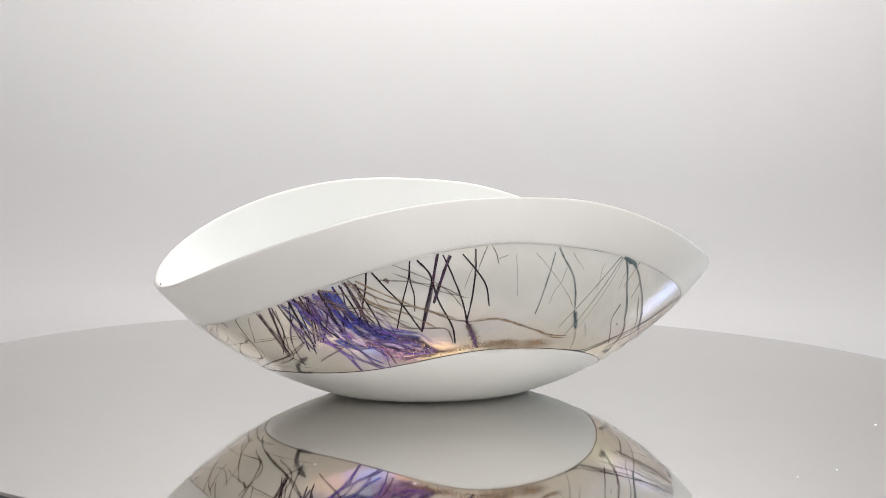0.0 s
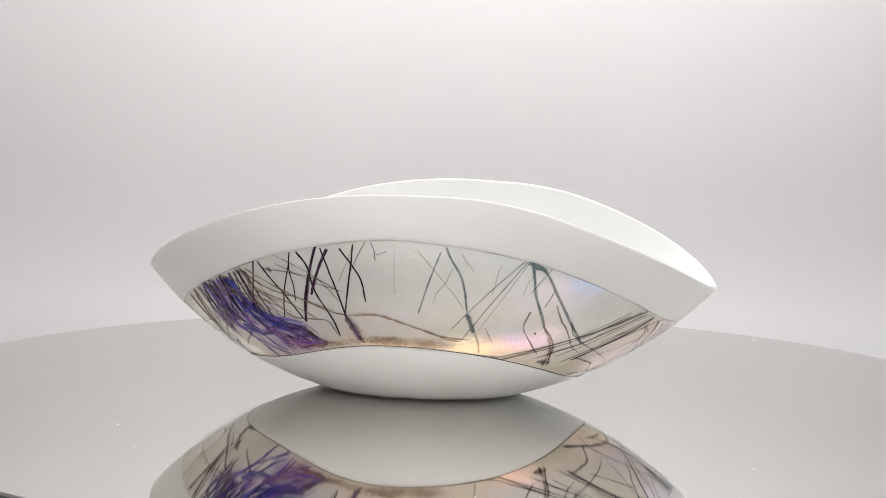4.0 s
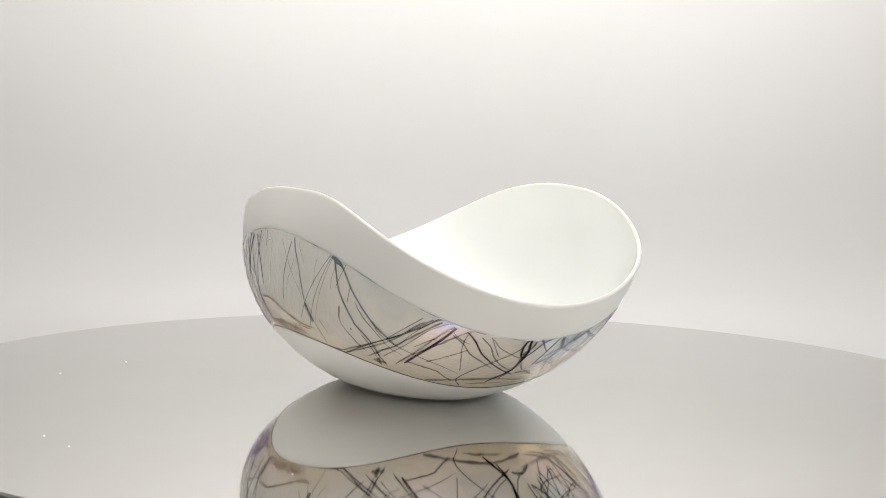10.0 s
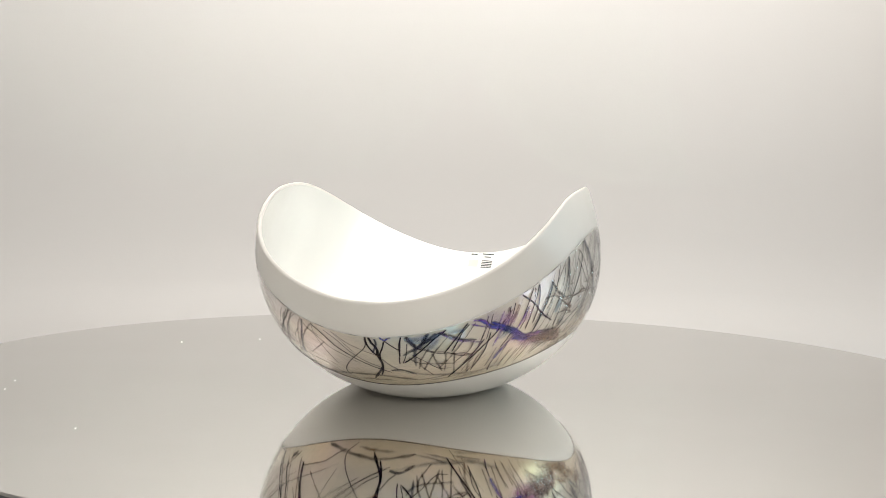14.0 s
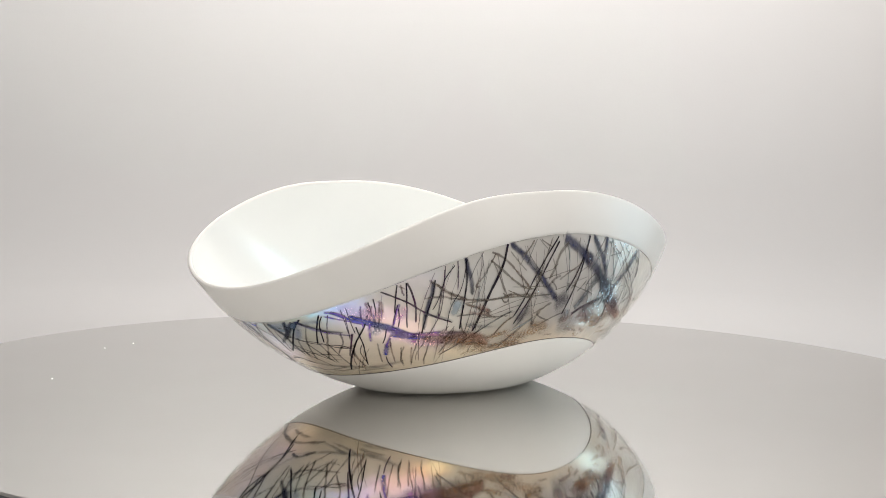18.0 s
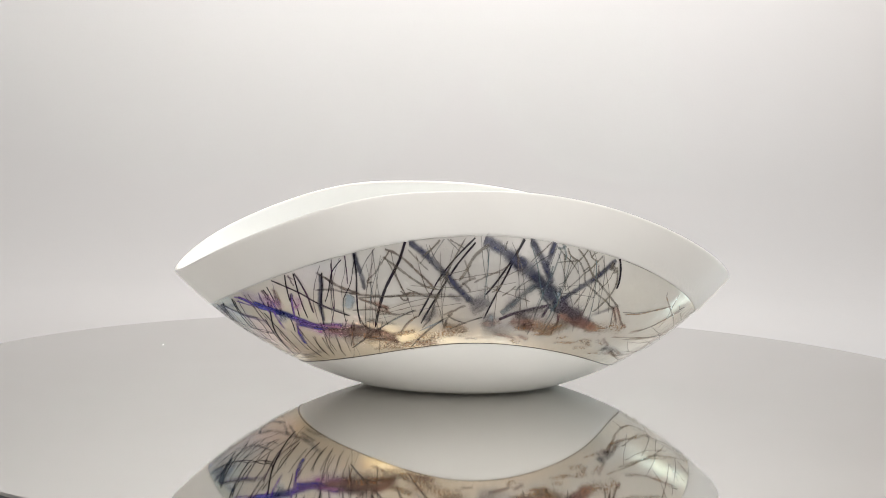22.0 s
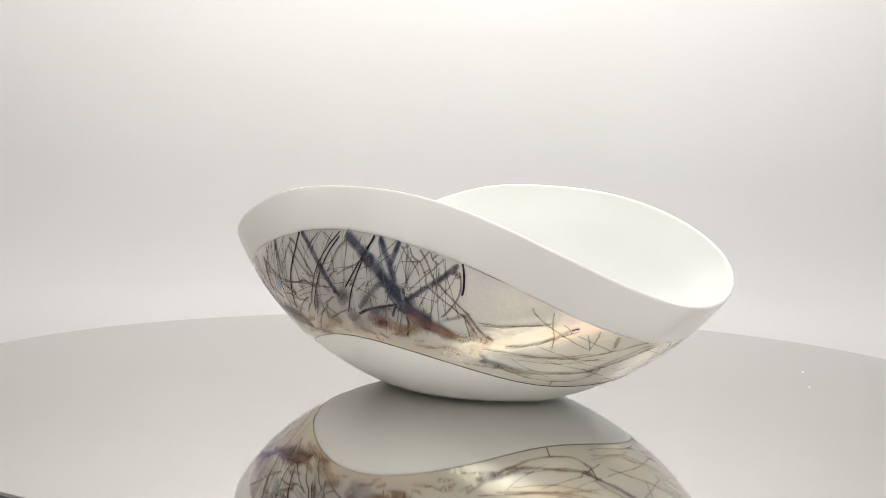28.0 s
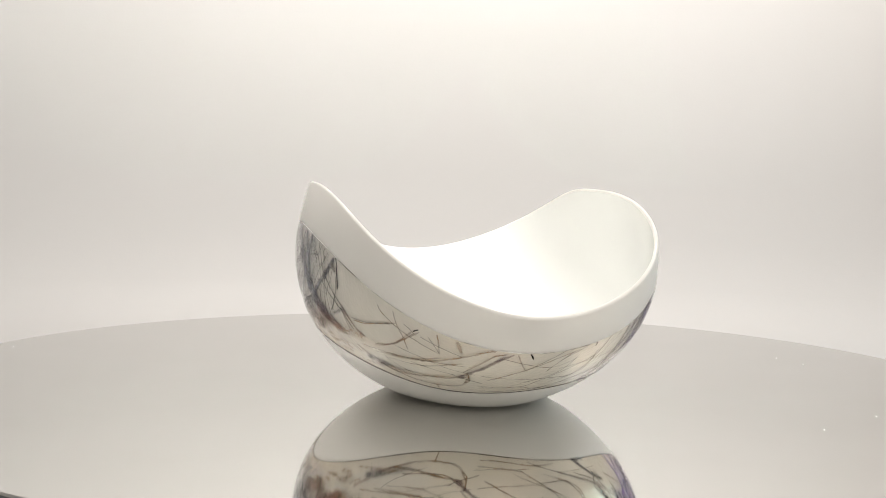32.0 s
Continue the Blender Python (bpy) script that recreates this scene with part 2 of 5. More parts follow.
def build_bowl():
    root = tagged(new("glass_bowl"), "white saddle-rimmed glass bowl with iridescent branch-patterned band", "bowl")
    up, lo, rim = z_upper(PHI), z_lower(PHI), z_rim(PHI)
    # base: a small flat foot, a shallow round underside, the belly, and a small step up to the band
    rows = [np.stack([0.01 * np.cos(PHI), 0.008 * np.sin(PHI), np.full(SEG, 0.0005)], -1)]
    rows += [wall(PHI, np.zeros(SEG)) * (f, f, 0) + (0, 0, z) for f, z in
             ((0.5, 0.0002), (0.56, 0.0), (0.64, 0.0001), (0.74, 0.0004), (0.84, 0.0008), (0.94, 0.0014))]
    rows += strip(np.full(SEG, 0.00002), lo - 0.0006, 16)
    rows += [wall(PHI, lo) - 0.0006 * wall_normal(PHI, lo)]
    part_mesh("base", mesh_from("base", np.concatenate(rows), grid_faces(len(rows), SEG), M_BASE), root, "matt white glass base")
    # band between two wavy edges
    rows = strip(lo - 0.0004, up + 0.0008, 40)
    band = mesh_from("band", np.concatenate(rows), grid_faces(len(rows), SEG), M_BAND)
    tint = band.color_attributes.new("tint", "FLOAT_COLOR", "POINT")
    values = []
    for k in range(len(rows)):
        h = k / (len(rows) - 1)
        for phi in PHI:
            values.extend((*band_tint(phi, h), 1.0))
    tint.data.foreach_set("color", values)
    coats = [film_at(phi, k / (len(rows) - 1)) for k in range(len(rows)) for phi in PHI]
    band.attributes.new("film", "FLOAT", "POINT").data.foreach_set("value", [c[0] for c in coats])
    band.attributes.new("sheen", "FLOAT", "POINT").data.foreach_set("value", [c[1] for c in coats])
    part_mesh("band", band, root, "glossy iridescent grey-ivory glass band with threads")
    # lip: a rounded lower edge that stands a little proud, the face and the rounded rim
    rows = [wall(PHI, up + 0.0001) - 0.0004 * wall_normal(PHI, up), wall(PHI, up) + 0.0001 * wall_normal(PHI, up)]
    rows += strip(up + 0.0004, rim - 0.0004, 18, 0.0003)
    n, p = wall_normal(PHI, rim), wall(PHI, rim)
    tangent = np.stack([-np.sin(PHI), np.cos(PHI), np.zeros(SEG)], -1)
    upward = np.cross(n, np.roll(p, -1, 0) - np.roll(p, 1, 0))
    upward = upward / np.linalg.norm(upward, axis=-1, keepdims=True)
    upward[upward[:, 2] < 0] *= -1
    half = (THICK + 0.0003) / 2
    mid = p + n * (0.0003 - half)
    for k in range(7):
        a = math.pi * k / 6
        rows.append(mid + n * half * math.cos(a) + upward * half * math.sin(a))
    lip = mesh_from("lip", np.concatenate(rows), grid_faces(len(rows), SEG), M_LIP)
    etch = []
    for k in range(len(rows)):
        for phi in PHI:
            d = math.degrees(phi) - 360
            stretch = max(math.exp(-((d + 92) / 22) ** 2), math.exp(-((d + 162) / 16) ** 2), math.exp(-((d + 200) / 20) ** 2), 0.12)
            etch.append(stretch * max(0.0, 1 - max(0, k - 3) / 6))
    lip.attributes.new("etch", "FLOAT", "POINT").data.foreach_set("value", etch)
    part_mesh("lip", lip, root, "satin white glass lip")
    # lining: the inner face
    rows = [p - n * THICK]
    for k in range(1, 44):
        z = rim * (1 - k / 44) ** 1.3
        rows.append(wall(PHI, z) - THICK * wall_normal(PHI, z))
    rows.append(rows[-1] * (0.6, 0.6, 1) - (0, 0, 0.0006))
    rows.append(rows[-1] * (0.05, 0.05, 1))
    part_mesh("lining", mesh_from("lining", np.concatenate(rows[::-1]), grid_faces(len(rows), SEG), M_LINING), root, "glossy white inner glass")
    return root


def band_tint(phi, h):
    """Body colour of the glass: grey-green at the middle of the sides, ivory at the ends and low down, a mottled
    peach along the lower edge, and one stretch painted paler for a reflected pastel sheen."""
    c = Vector((math.cos(phi) * 3, math.sin(phi) * 3, h * 2))
    q, fine = noise.noise(c), noise.noise(c * 6 + Vector((3, 1, 7)))
    end = 0.5 + 0.5 * math.cos(2 * phi)
    ivory = min(1, max(0, end * (1.25 - 0.6 * h) + 0.3 * q - 0.1))
    tip = Vector((0.93, 0.895, 0.82)).lerp(Vector((0.87, 0.79, 0.60)), 0.5 + 0.5 * math.cos(phi))
    smoky = math.exp(-((math.degrees(phi) % 360 - 85) / 37) ** 2)
    body = Vector((0.64, 0.622, 0.595)).lerp(Vector((0.41, 0.372, 0.355)), smoky * (0.6 + 0.4 * q)).lerp(tip, ivory)
    # Paler body colour here paints in a reflected pastel sheen.
    sheen_zone = math.exp(-(((math.degrees(phi) + 230) % 360 - 180) / 34) ** 2)
    body = body.lerp(Vector((0.80, 0.80, 0.745)), 0.75 * sheen_zone)
    side = max(0.0, math.sin(phi) ** 2)
    peach = max(0.0, 1 - h / (0.2 + 0.12 * q + 0.09 * fine)) * (0.3 + 0.7 * side)
    return body.lerp(Vector((0.84, 0.70, 0.53)), (0.5 + 0.35 * smoky) * peach)


bowl = build_bowl()

# ---- threads in the band: (turn in degrees, height in millimetres) along each one ----
band_part = next(c for c in bowl.children if c.name == "band")
THREAD_COUNT = [0]


def ribbon(kind, width, way):
    """A thread laid on the band: a thin, slightly domed ribbon that wavers and thins out to its tip."""
    k = THREAD_COUNT[0]
    THREAD_COUNT[0] += 1
    pts = np.radians(np.array(way)[:, 0]), np.array(way)[:, 1] / 1000
    ext = [np.concatenate([[2 * c[0] - c[1]], c, [2 * c[-1] - c[-2]]]) for c in pts]
    path = []
    for i in range(len(way) - 1):
        for q in np.arange(0, 1, 0.125):
            path.append([0.5 * (2 * e[i + 1] + (e[i + 2] - e[i]) * q + (2 * e[i] - 5 * e[i + 1] + 4 * e[i + 2] - e[i + 3]) * q * q
                                + (3 * e[i + 1] - e[i] - 3 * e[i + 2] + e[i + 3]) * q ** 3) for e in ext])
    path.append([c[-1] for c in pts])
    path = np.array(path)
    n = len(path)
    thick = {"ink": 1.25, "teal": 1.6, "damson": 1.05, "grey": 1.2, "navy": 2.2, "plum": 1.9, "smoke": 2.6, "lilac": 2.0, "pink": 2.0, "azure_reflection": 2.0, "olive": 1.35}.get(kind, 1.7)
    wav = 0.0003 if kind in ("brown", "tan", "rust", "plum", "blue", "violet") else 0.0001
    for i in range(n):
        v = Vector((k * 3.7, i * 0.45, 0))
        path[i, 0] += wav * 7 * noise.noise(v)
        path[i, 1] += wav * noise.noise(v + Vector((0, 0, 9)))
    lo, up = z_lower(path[:, 0]) + 0.0003, z_upper(path[:, 0]) - (0.0001 if width < 2.5 else 0.0005 * width)
    path[:, 1] = np.minimum(np.maximum(path[:, 1], lo), up)
    centre, nrm = wall(path[:, 0], path[:, 1]), wall_normal(path[:, 0], path[:, 1])
    along = np.gradient(centre, axis=0)
    side = np.cross(nrm, along)
    side = side / np.maximum(np.linalg.norm(side, axis=1, keepdims=True), 1e-9)
    verts, across, skin = [], [], []
    share = (path[:, 1] - lo) / np.maximum(up - lo, 1e-4)
    fading = kind not in ("ink", "damson", "teal", "grey")
    for i in range(n):
        f = i / (n - 1)
        tip = min(1.0, 0.75 + 5 * f) * min(1.0, (0.5 if width < 2.5 else 0.75) + 6 * (1 - f)) if fading else min(1.0, 0.55 + 9 * (1 - f))
        knot = 0.3 * noise.noise(Vector((k * 1.3, i * 0.4, 5)))
        if kind in ("brown", "olive", "rust", "plum", "smoke", "tan"):
            knot = 1.5 * knot + 0.4 * noise.noise(Vector((k * 3.1, i * 1.3, 8)))
        half = width * 0.0005 * thick * tip * max(0.3, 1 + knot)
        ends = 1.0
        if fading:
            wash = kind in ("lilac", "pink", "pale", "smoke", "azure_reflection") or (kind in ("rust", "tan", "speckle") and width > 1.5)
            if share[0] < 0.93:
                ends *= min(1.0, 0.15 + f * 4 if wash else 0.5 + f * 9)
            if 0.04 < share[-1] < 0.96 or width > 1.5:
                ends *= min(1.0, 0.15 + (1 - f) * 3.4 if wash else 0.5 + (1 - f) * 7)
        ragged = 0.3 if width > 2.5 else 0.15
        for s_, a in ((-1, 0), (-0.55, 0.45), (0, 1), (0.55, 0.45), (1, 0)):
            p = centre[i] + side[i] * half * s_ * (1 + ragged * noise.noise(Vector((k * 2.1 + 20 * s_, i * 0.6, 2))))
            verts.append(p + nrm[i] * (0.00012 + 0.0000016 * k + 0.00008 * a))
            across.append(a * ends)
            skin.append(film_at(path[i, 0], share[i]))
    return verts, grid_faces(n, 5, False), across, skin


def thread_mesh(name, kind, verts, faces, across, skin):
    me = mesh_from(name, verts, faces, THREADS[kind])
    me.attributes.new("across", "FLOAT", "POINT").data.foreach_set("value", across)
    me.attributes.new("film", "FLOAT", "POINT").data.foreach_set("value", [c[0] for c in skin])
    me.attributes.new("sheen", "FLOAT", "POINT").data.foreach_set("value", [1.5 + 0.5 * (c[1] - 1.5) for c in skin])
    return me


FINE = {}


def pool_thread(kind, verts, faces, across, skin):
    """Adds a thread too fine to pick out singly to the joined ones of its kind."""
    pool = FINE.setdefault(kind, ([], [], [], []))
    first = len(pool[0])
    pool[0].extend(verts)
    pool[1].extend(tuple(v + first for v in f) for f in faces)
    pool[2].extend(across)
    pool[3].extend(skin)


def strand(kind, width, *way):
    if width < 0.72:
        pool_thread(kind, *ribbon(kind, width, way))
    else:
        part_mesh("thread", thread_mesh("thread", kind, *ribbon(kind, width, way)), band_part)


def dark_threads_and_violet_bundle():
    strand("ink", 0.9, (-129.8, 88.7), (-130.2, 76.1), (-132.3, 56.1))
    strand("ink", 0.9, (-128.6, 88.9), (-124.5, 78.4), (-120.9, 69.9), (-115.6, 53.9))
    strand("ink", 0.7, (-119.3, 95.8), (-119.4, 86.3), (-120.7, 72.9), (-122.6, 53.7))
    strand("ink", 0.7, (-119.3, 95.8), (-119.0, 84.9), (-117.8, 76.2), (-117.5, 65.9))
    strand("ink", 1.0, (-117.4, 96.4), (-113.7, 88.3), (-110.9, 72.5), (-106.2, 56.5), (-104.7, 45.7))
    strand("ink", 1.4, (-111.6, 100.1), (-112.9, 84.1), (-114.4, 67.7), (-115.4, 53.2))
    strand("ink", 1.4, (-107.8, 98.9), (-109.6, 90.1), (-111.5, 76.9), (-112.2, 70.9))
    strand("ink", 0.9, (-110.1, 99.5), (-107.4, 88.9), (-103.6, 71.7), (-101.5, 58.4))
    strand("ink", 0.9, (-100.0, 103.0), (-99.9, 92.3), (-100.6, 74.9), (-101.9, 58.7))
    strand("ink", 0.9, (-104.1, 99.9), (-99.5, 90.1), (-96.3, 81.0), (-94.8, 68.6))
    strand("damson", 1.9, (-102.0, 60.4), (-99.5, 52.4), (-98.0, 46.3), (-96.5, 42.5))
    strand("brown", 1.0, (-134.1, 83.7), (-129.3, 76.3), (-123.6, 71.1), (-115.3, 67.6), (-107.4, 61.7), (-100.0, 59.3))
    strand("tan", 0.9, (-99.2, 59.4), (-92.3, 60.9), (-85.8, 58.7))
    strand("brown", 0.9, (-132.8, 80.2), (-129.7, 71.0), (-125.9, 66.3), (-119.8, 56.5), (-114.7, 55.6), (-107.9, 54.8), (-105.2, 44.9))
    strand("brown", 0.6, (-96.0, 104.7), (-98.2, 95.3), (-99.8, 86.5))
    strand("brown", 0.6, (-94.5, 104.7), (-93.0, 99.9), (-92.2, 93.4))
    strand("brown", 0.4, (-92.2, 97.0), (-88.6, 99.4))
    strand("ink", 0.6, (-150.9, 65.9), (-151.0, 50.2), (-155.6, 34.8))
    strand("ink", 0.7, (-147.1, 70.6), (-146.2, 56.2), (-147.4, 38.5))
    strand("ink", 0.7, (-145.7, 71.7), (-144.9, 53.4), (-146.0, 36.9))
    strand("ink", 0.9, (-144.6, 73.5), (-142.8, 60.1), (-143.3, 46.7))
    strand("violet", 1.3, (-143.3, 73.8), (-141.5, 63.5), (-142.4, 49.3), (-140.9, 44.1))
    strand("blue", 1.4, (-141.7, 75.6), (-140.3, 62.2), (-138.1, 53.4), (-133.4, 48.0))
    strand("blue", 1.7, (-139.5, 77.6), (-136.7, 62.9), (-133.4, 54.3), (-127.1, 49.2), (-118.8, 42.5), (-112.5, 36.9))
    strand("ink", 0.9, (-138.8, 77.7), (-138.4, 65.6), (-137.0, 52.0))
    strand("ink", 0.9, (-137.3, 80.2), (-135.9, 69.2), (-134.9, 60.2), (-132.8, 50.5))
    strand("ink", 0.9, (-136.0, 81.2), (-132.8, 66.7), (-131.5, 56.2))
    strand("ink", 0.7, (-134.7, 82.9), (-132.0, 68.3), (-128.2, 58.3))
    strand("violet", 0.9, (-143.8, 74.4), (-143.1, 66.2), (-140.9, 59.0))
    strand("violet", 1.0, (-141.2, 74.2), (-139.5, 62.4), (-139.2, 54.7), (-137.9, 48.7))
    strand("plum", 1.0, (-138.7, 76.2), (-136.5, 64.5), (-135.0, 54.0))
    strand("blue", 2.3, (-132.0, 60.8), (-127.8, 52.9), (-123.8, 50.5), (-118.0, 48.1), (-113.3, 41.7))
    strand("violet", 1.7, (-138.1, 53.4), (-134.3, 44.7), (-127.6, 42.8), (-121.7, 37.3), (-117.4, 34.6))
    strand("violet", 1.3, (-143.6, 45.8), (-137.3, 42.5), (-134.5, 35.0), (-128.0, 29.6))
    strand("violet", 1.0, (-136.6, 37.8), (-136.3, 29.6), (-135.5, 25.6))
    strand("violet", 1.7, (-128.0, 41.1), (-122.4, 40.4), (-117.6, 37.0))
    strand("violet", 1.0, (-131.0, 45.3), (-126.4, 38.1), (-120.5, 35.8))
    strand("rust", 1.4, (-122.8, 34.1), (-116.5, 38.0), (-112.3, 37.7))
    strand("plum", 1.1, (-128.8, 48.1), (-122.9, 46.7), (-117.0, 49.8), (-112.4, 41.8))
    strand("brown", 0.6, (-154.2, 62.6), (-154.2, 50.9), (-153.4, 43.2))
    strand("brown", 0.6, (-148.6, 68.8), (-146.7, 59.2), (-145.3, 50.1))
    strand("plum", 0.7, (-155.0, 34.7), (-153.0, 31.2), (-152.2, 29.3))
    strand("brown", 0.6, (-155.0, 26.5), (-158.0, 19.0), (-151.3, 19.3))
    strand("brown", 1.7, (-125.5, 85.6), (-124.4, 82.8))
    strand("plum", 0.6, (-130.4, 56.4), (-126.8, 42.9), (-126.1, 29.9))


def teal_and_grey_threads():
    strand("teal", 1.3, (-70.4, 103.0), (-69.0, 96.7), (-66.0, 86.7), (-64.5, 76.6), (-63.4, 64.7))
    strand("plum", 1.0, (-63.4, 64.0), (-62.1, 58.7), (-60.3, 51.7))
    strand("rust", 1.4, (-60.3, 51.7), (-58.3, 44.5), (-57.2, 38.0))
    strand("teal", 0.9, (-72.0, 100.1), (-75.2, 82.1), (-78.0, 62.8))
    strand("grey", 0.7, (-49.2, 96.6), (-56.0, 81.2), (-62.3, 66.2), (-67.6, 53.1))
    strand("grey", 0.7, (-48.8, 95.9), (-53.5, 81.3), (-58.0, 66.6), (-63.9, 46.4))
    strand("grey", 0.4, (-48.5, 95.2), (-53.7, 75.4), (-59.9, 50.9))
    strand("teal", 1.6, (-47.9, 95.9), (-47.1, 85.8), (-46.0, 73.9), (-42.0, 55.3))
    strand("teal", 1.6, (-47.7, 96.0), (-44.4, 88.7), (-41.3, 75.4), (-36.2, 58.2), (-30.0, 43.7))
    strand("grey", 0.6, (-43.3, 92.4), (-45.9, 82.9), (-47.5, 76.9))
    strand("grey", 0.7, (-42.4, 77.7), (-42.8, 73.9), (-43.6, 68.6))
    strand("plum", 1.6, (-42.4, 56.2), (-37.9, 45.4), (-35.6, 35.1))
    strand("brown", 3.1, (-38.3, 32.7), (-33.8, 31.0))
    strand("brown", 1.0, (-36.6, 38.7), (-35.0, 33.3), (-33.8, 28.7))
    strand("grey", 0.6, (-19.8, 66.5), (-25.9, 53.8), (-30.0, 44.5), (-36.6, 38.7))
    strand("damson", 1.4, (-43.9, 51.6), (-43.5, 51.9))
    strand("tan", 0.9, (-85.6, 58.7), (-82.5, 56.5), (-74.4, 51.4), (-69.4, 48.8), (-61.5, 46.9))
    strand("tan", 0.4, (-79.2, 100.5), (-73.1, 87.9), (-67.0, 73.6), (-64.4, 66.2))
    strand("rust", 0.6, (-57.7, 55.6), (-54.0, 44.5))


def pale_lattice_threads():
    strand("brown", 0.9, (-19.9, 65.1), (-29.3, 51.5), (-52.1, 31.3))
    strand("brown", 0.9, (-23.3, 62.2), (-32.8, 47.8), (-60.6, 29.0))


def straw_end_threads():
    strand("tan", 0.9, (-162.5, 47.6), (-162.3, 33.2), (-171.1, 25.3))
    strand("tan", 0.7, (174.0, 44.0), (186.0, 37.4), (192.5, 43.5))


def far_end_threads():
    strand("brown", 0.9, (-160.4, 58.8), (-163.8, 31.9), (-174.4, 28.9))
    strand("brown", 0.9, (-154.7, 61.6), (-152.6, 36.2), (-160.7, 26.8))
    strand("plum", 1.1, (-136.5, 65.0), (-136.6, 46.0), (-146.6, 31.5))
    strand("brown", 0.9, (-146.2, 64.6), (-149.8, 47.9), (-152.6, 26.9))


def brown_end_threads():
    strand("brown", 0.6, (-171.8, 50.3), (-176.3, 41.1), (-179.7, 35.0))
    strand("brown", 0.6, (-166.6, 52.2), (-172.1, 42.6))
    strand("ink", 0.6, (-165.3, 53.4), (-164.7, 52.5), (-164.5, 50.5))
    strand("plum", 1.3, (-162.3, 43.2), (-164.0, 40.4))
    strand("brown", 0.6, (-167.8, 45.6), (-170.6, 33.4), (-179.8, 24.4))
    strand("brown", 0.9, (-153.9, 61.7), (-153.7, 50.7), (-153.6, 37.9), (-153.9, 35.4))
    strand("plum", 0.9, (-150.9, 64.9), (-152.3, 49.4), (-153.9, 34.6))
    strand("brown", 0.7, (-150.2, 65.0), (-151.3, 46.4), (-154.1, 34.5))
    strand("plum", 2.1, (-149.1, 34.6), (-153.4, 29.6), (-157.1, 22.8), (-156.9, 18.6), (-152.5, 18.8))
    strand("plum", 1.0, (-166.0, 25.6), (-155.6, 33.3), (-146.7, 45.5))
    strand("brown", 0.6, (-157.2, 58.5), (-159.1, 48.0), (-160.8, 41.2))


for lay in (dark_threads_and_violet_bundle,
            teal_and_grey_threads,
            pale_lattice_threads,
            straw_end_threads,
            far_end_threads,
            brown_end_threads):
    lay()


def violet_wash_and_streaks():
    strand("lilac", 10.0, (-143.1, 72.4), (-137.2, 60.5), (-130.4, 49.8), (-115.6, 41.5))
    strand("lilac", 6.8, (-135.1, 68.6), (-127.6, 51.6), (-113.2, 39.8))
    strand("blue", 3.0, (-138.3, 77.2), (-135.4, 66.1), (-132.0, 58.2), (-125.1, 52.0), (-115.8, 49.5))
    strand("blue", 2.0, (-142.9, 73.9), (-141.4, 62.5), (-141.4, 47.6))
    strand("blue", 2.0, (-133.7, 61.6), (-126.9, 49.2), (-118.7, 46.7))
    strand("violet", 2.5, (-131.6, 44.6), (-122.1, 41.1), (-113.2, 39.8))
    strand("violet", 1.8, (-141.8, 67.3), (-138.6, 50.7), (-133.1, 39.3), (-130.8, 31.8))
    strand("damson", 1.6, (-151.5, 66.2), (-151.9, 52.4), (-153.8, 36.7))
    strand("damson", 1.4, (-149.4, 68.0), (-147.5, 53.6), (-146.1, 40.1))
    strand("damson", 1.9, (-111.9, 98.4), (-113.3, 74.0), (-115.5, 53.3))
    strand("damson", 1.9, (-108.2, 99.4), (-110.1, 85.9), (-112.1, 71.7))
    strand("damson", 1.1, (-137.1, 79.1), (-134.3, 66.3), (-132.3, 57.0))
    strand("damson", 1.1, (-139.4, 76.2), (-139.5, 60.5), (-142.3, 46.1))
    strand("ink", 0.9, (-143.0, 73.1), (-143.3, 57.2), (-144.7, 43.8))
    strand("damson", 1.1, (-135.4, 80.5), (-134.9, 68.6), (-136.1, 55.7))
    strand("ink", 0.9, (-132.4, 82.2), (-128.0, 62.6), (-126.2, 52.5))
    strand("damson", 1.1, (-147.0, 68.6), (-147.9, 56.0), (-147.5, 43.6))
    strand("damson", 1.4, (-134.4, 81.9), (-131.6, 69.2), (-129.9, 57.4))
    strand("tan", 1.1, (-134.4, 83.1), (-128.4, 70.9), (-120.0, 64.9), (-111.3, 56.2))
    strand("tan", 1.1, (-132.4, 83.8), (-123.9, 74.6), (-114.2, 66.8), (-104.9, 61.7))
    strand("rust", 1.8, (-116.1, 47.0), (-110.4, 41.4), (-103.9, 40.3))


violet_wash_and_streaks()


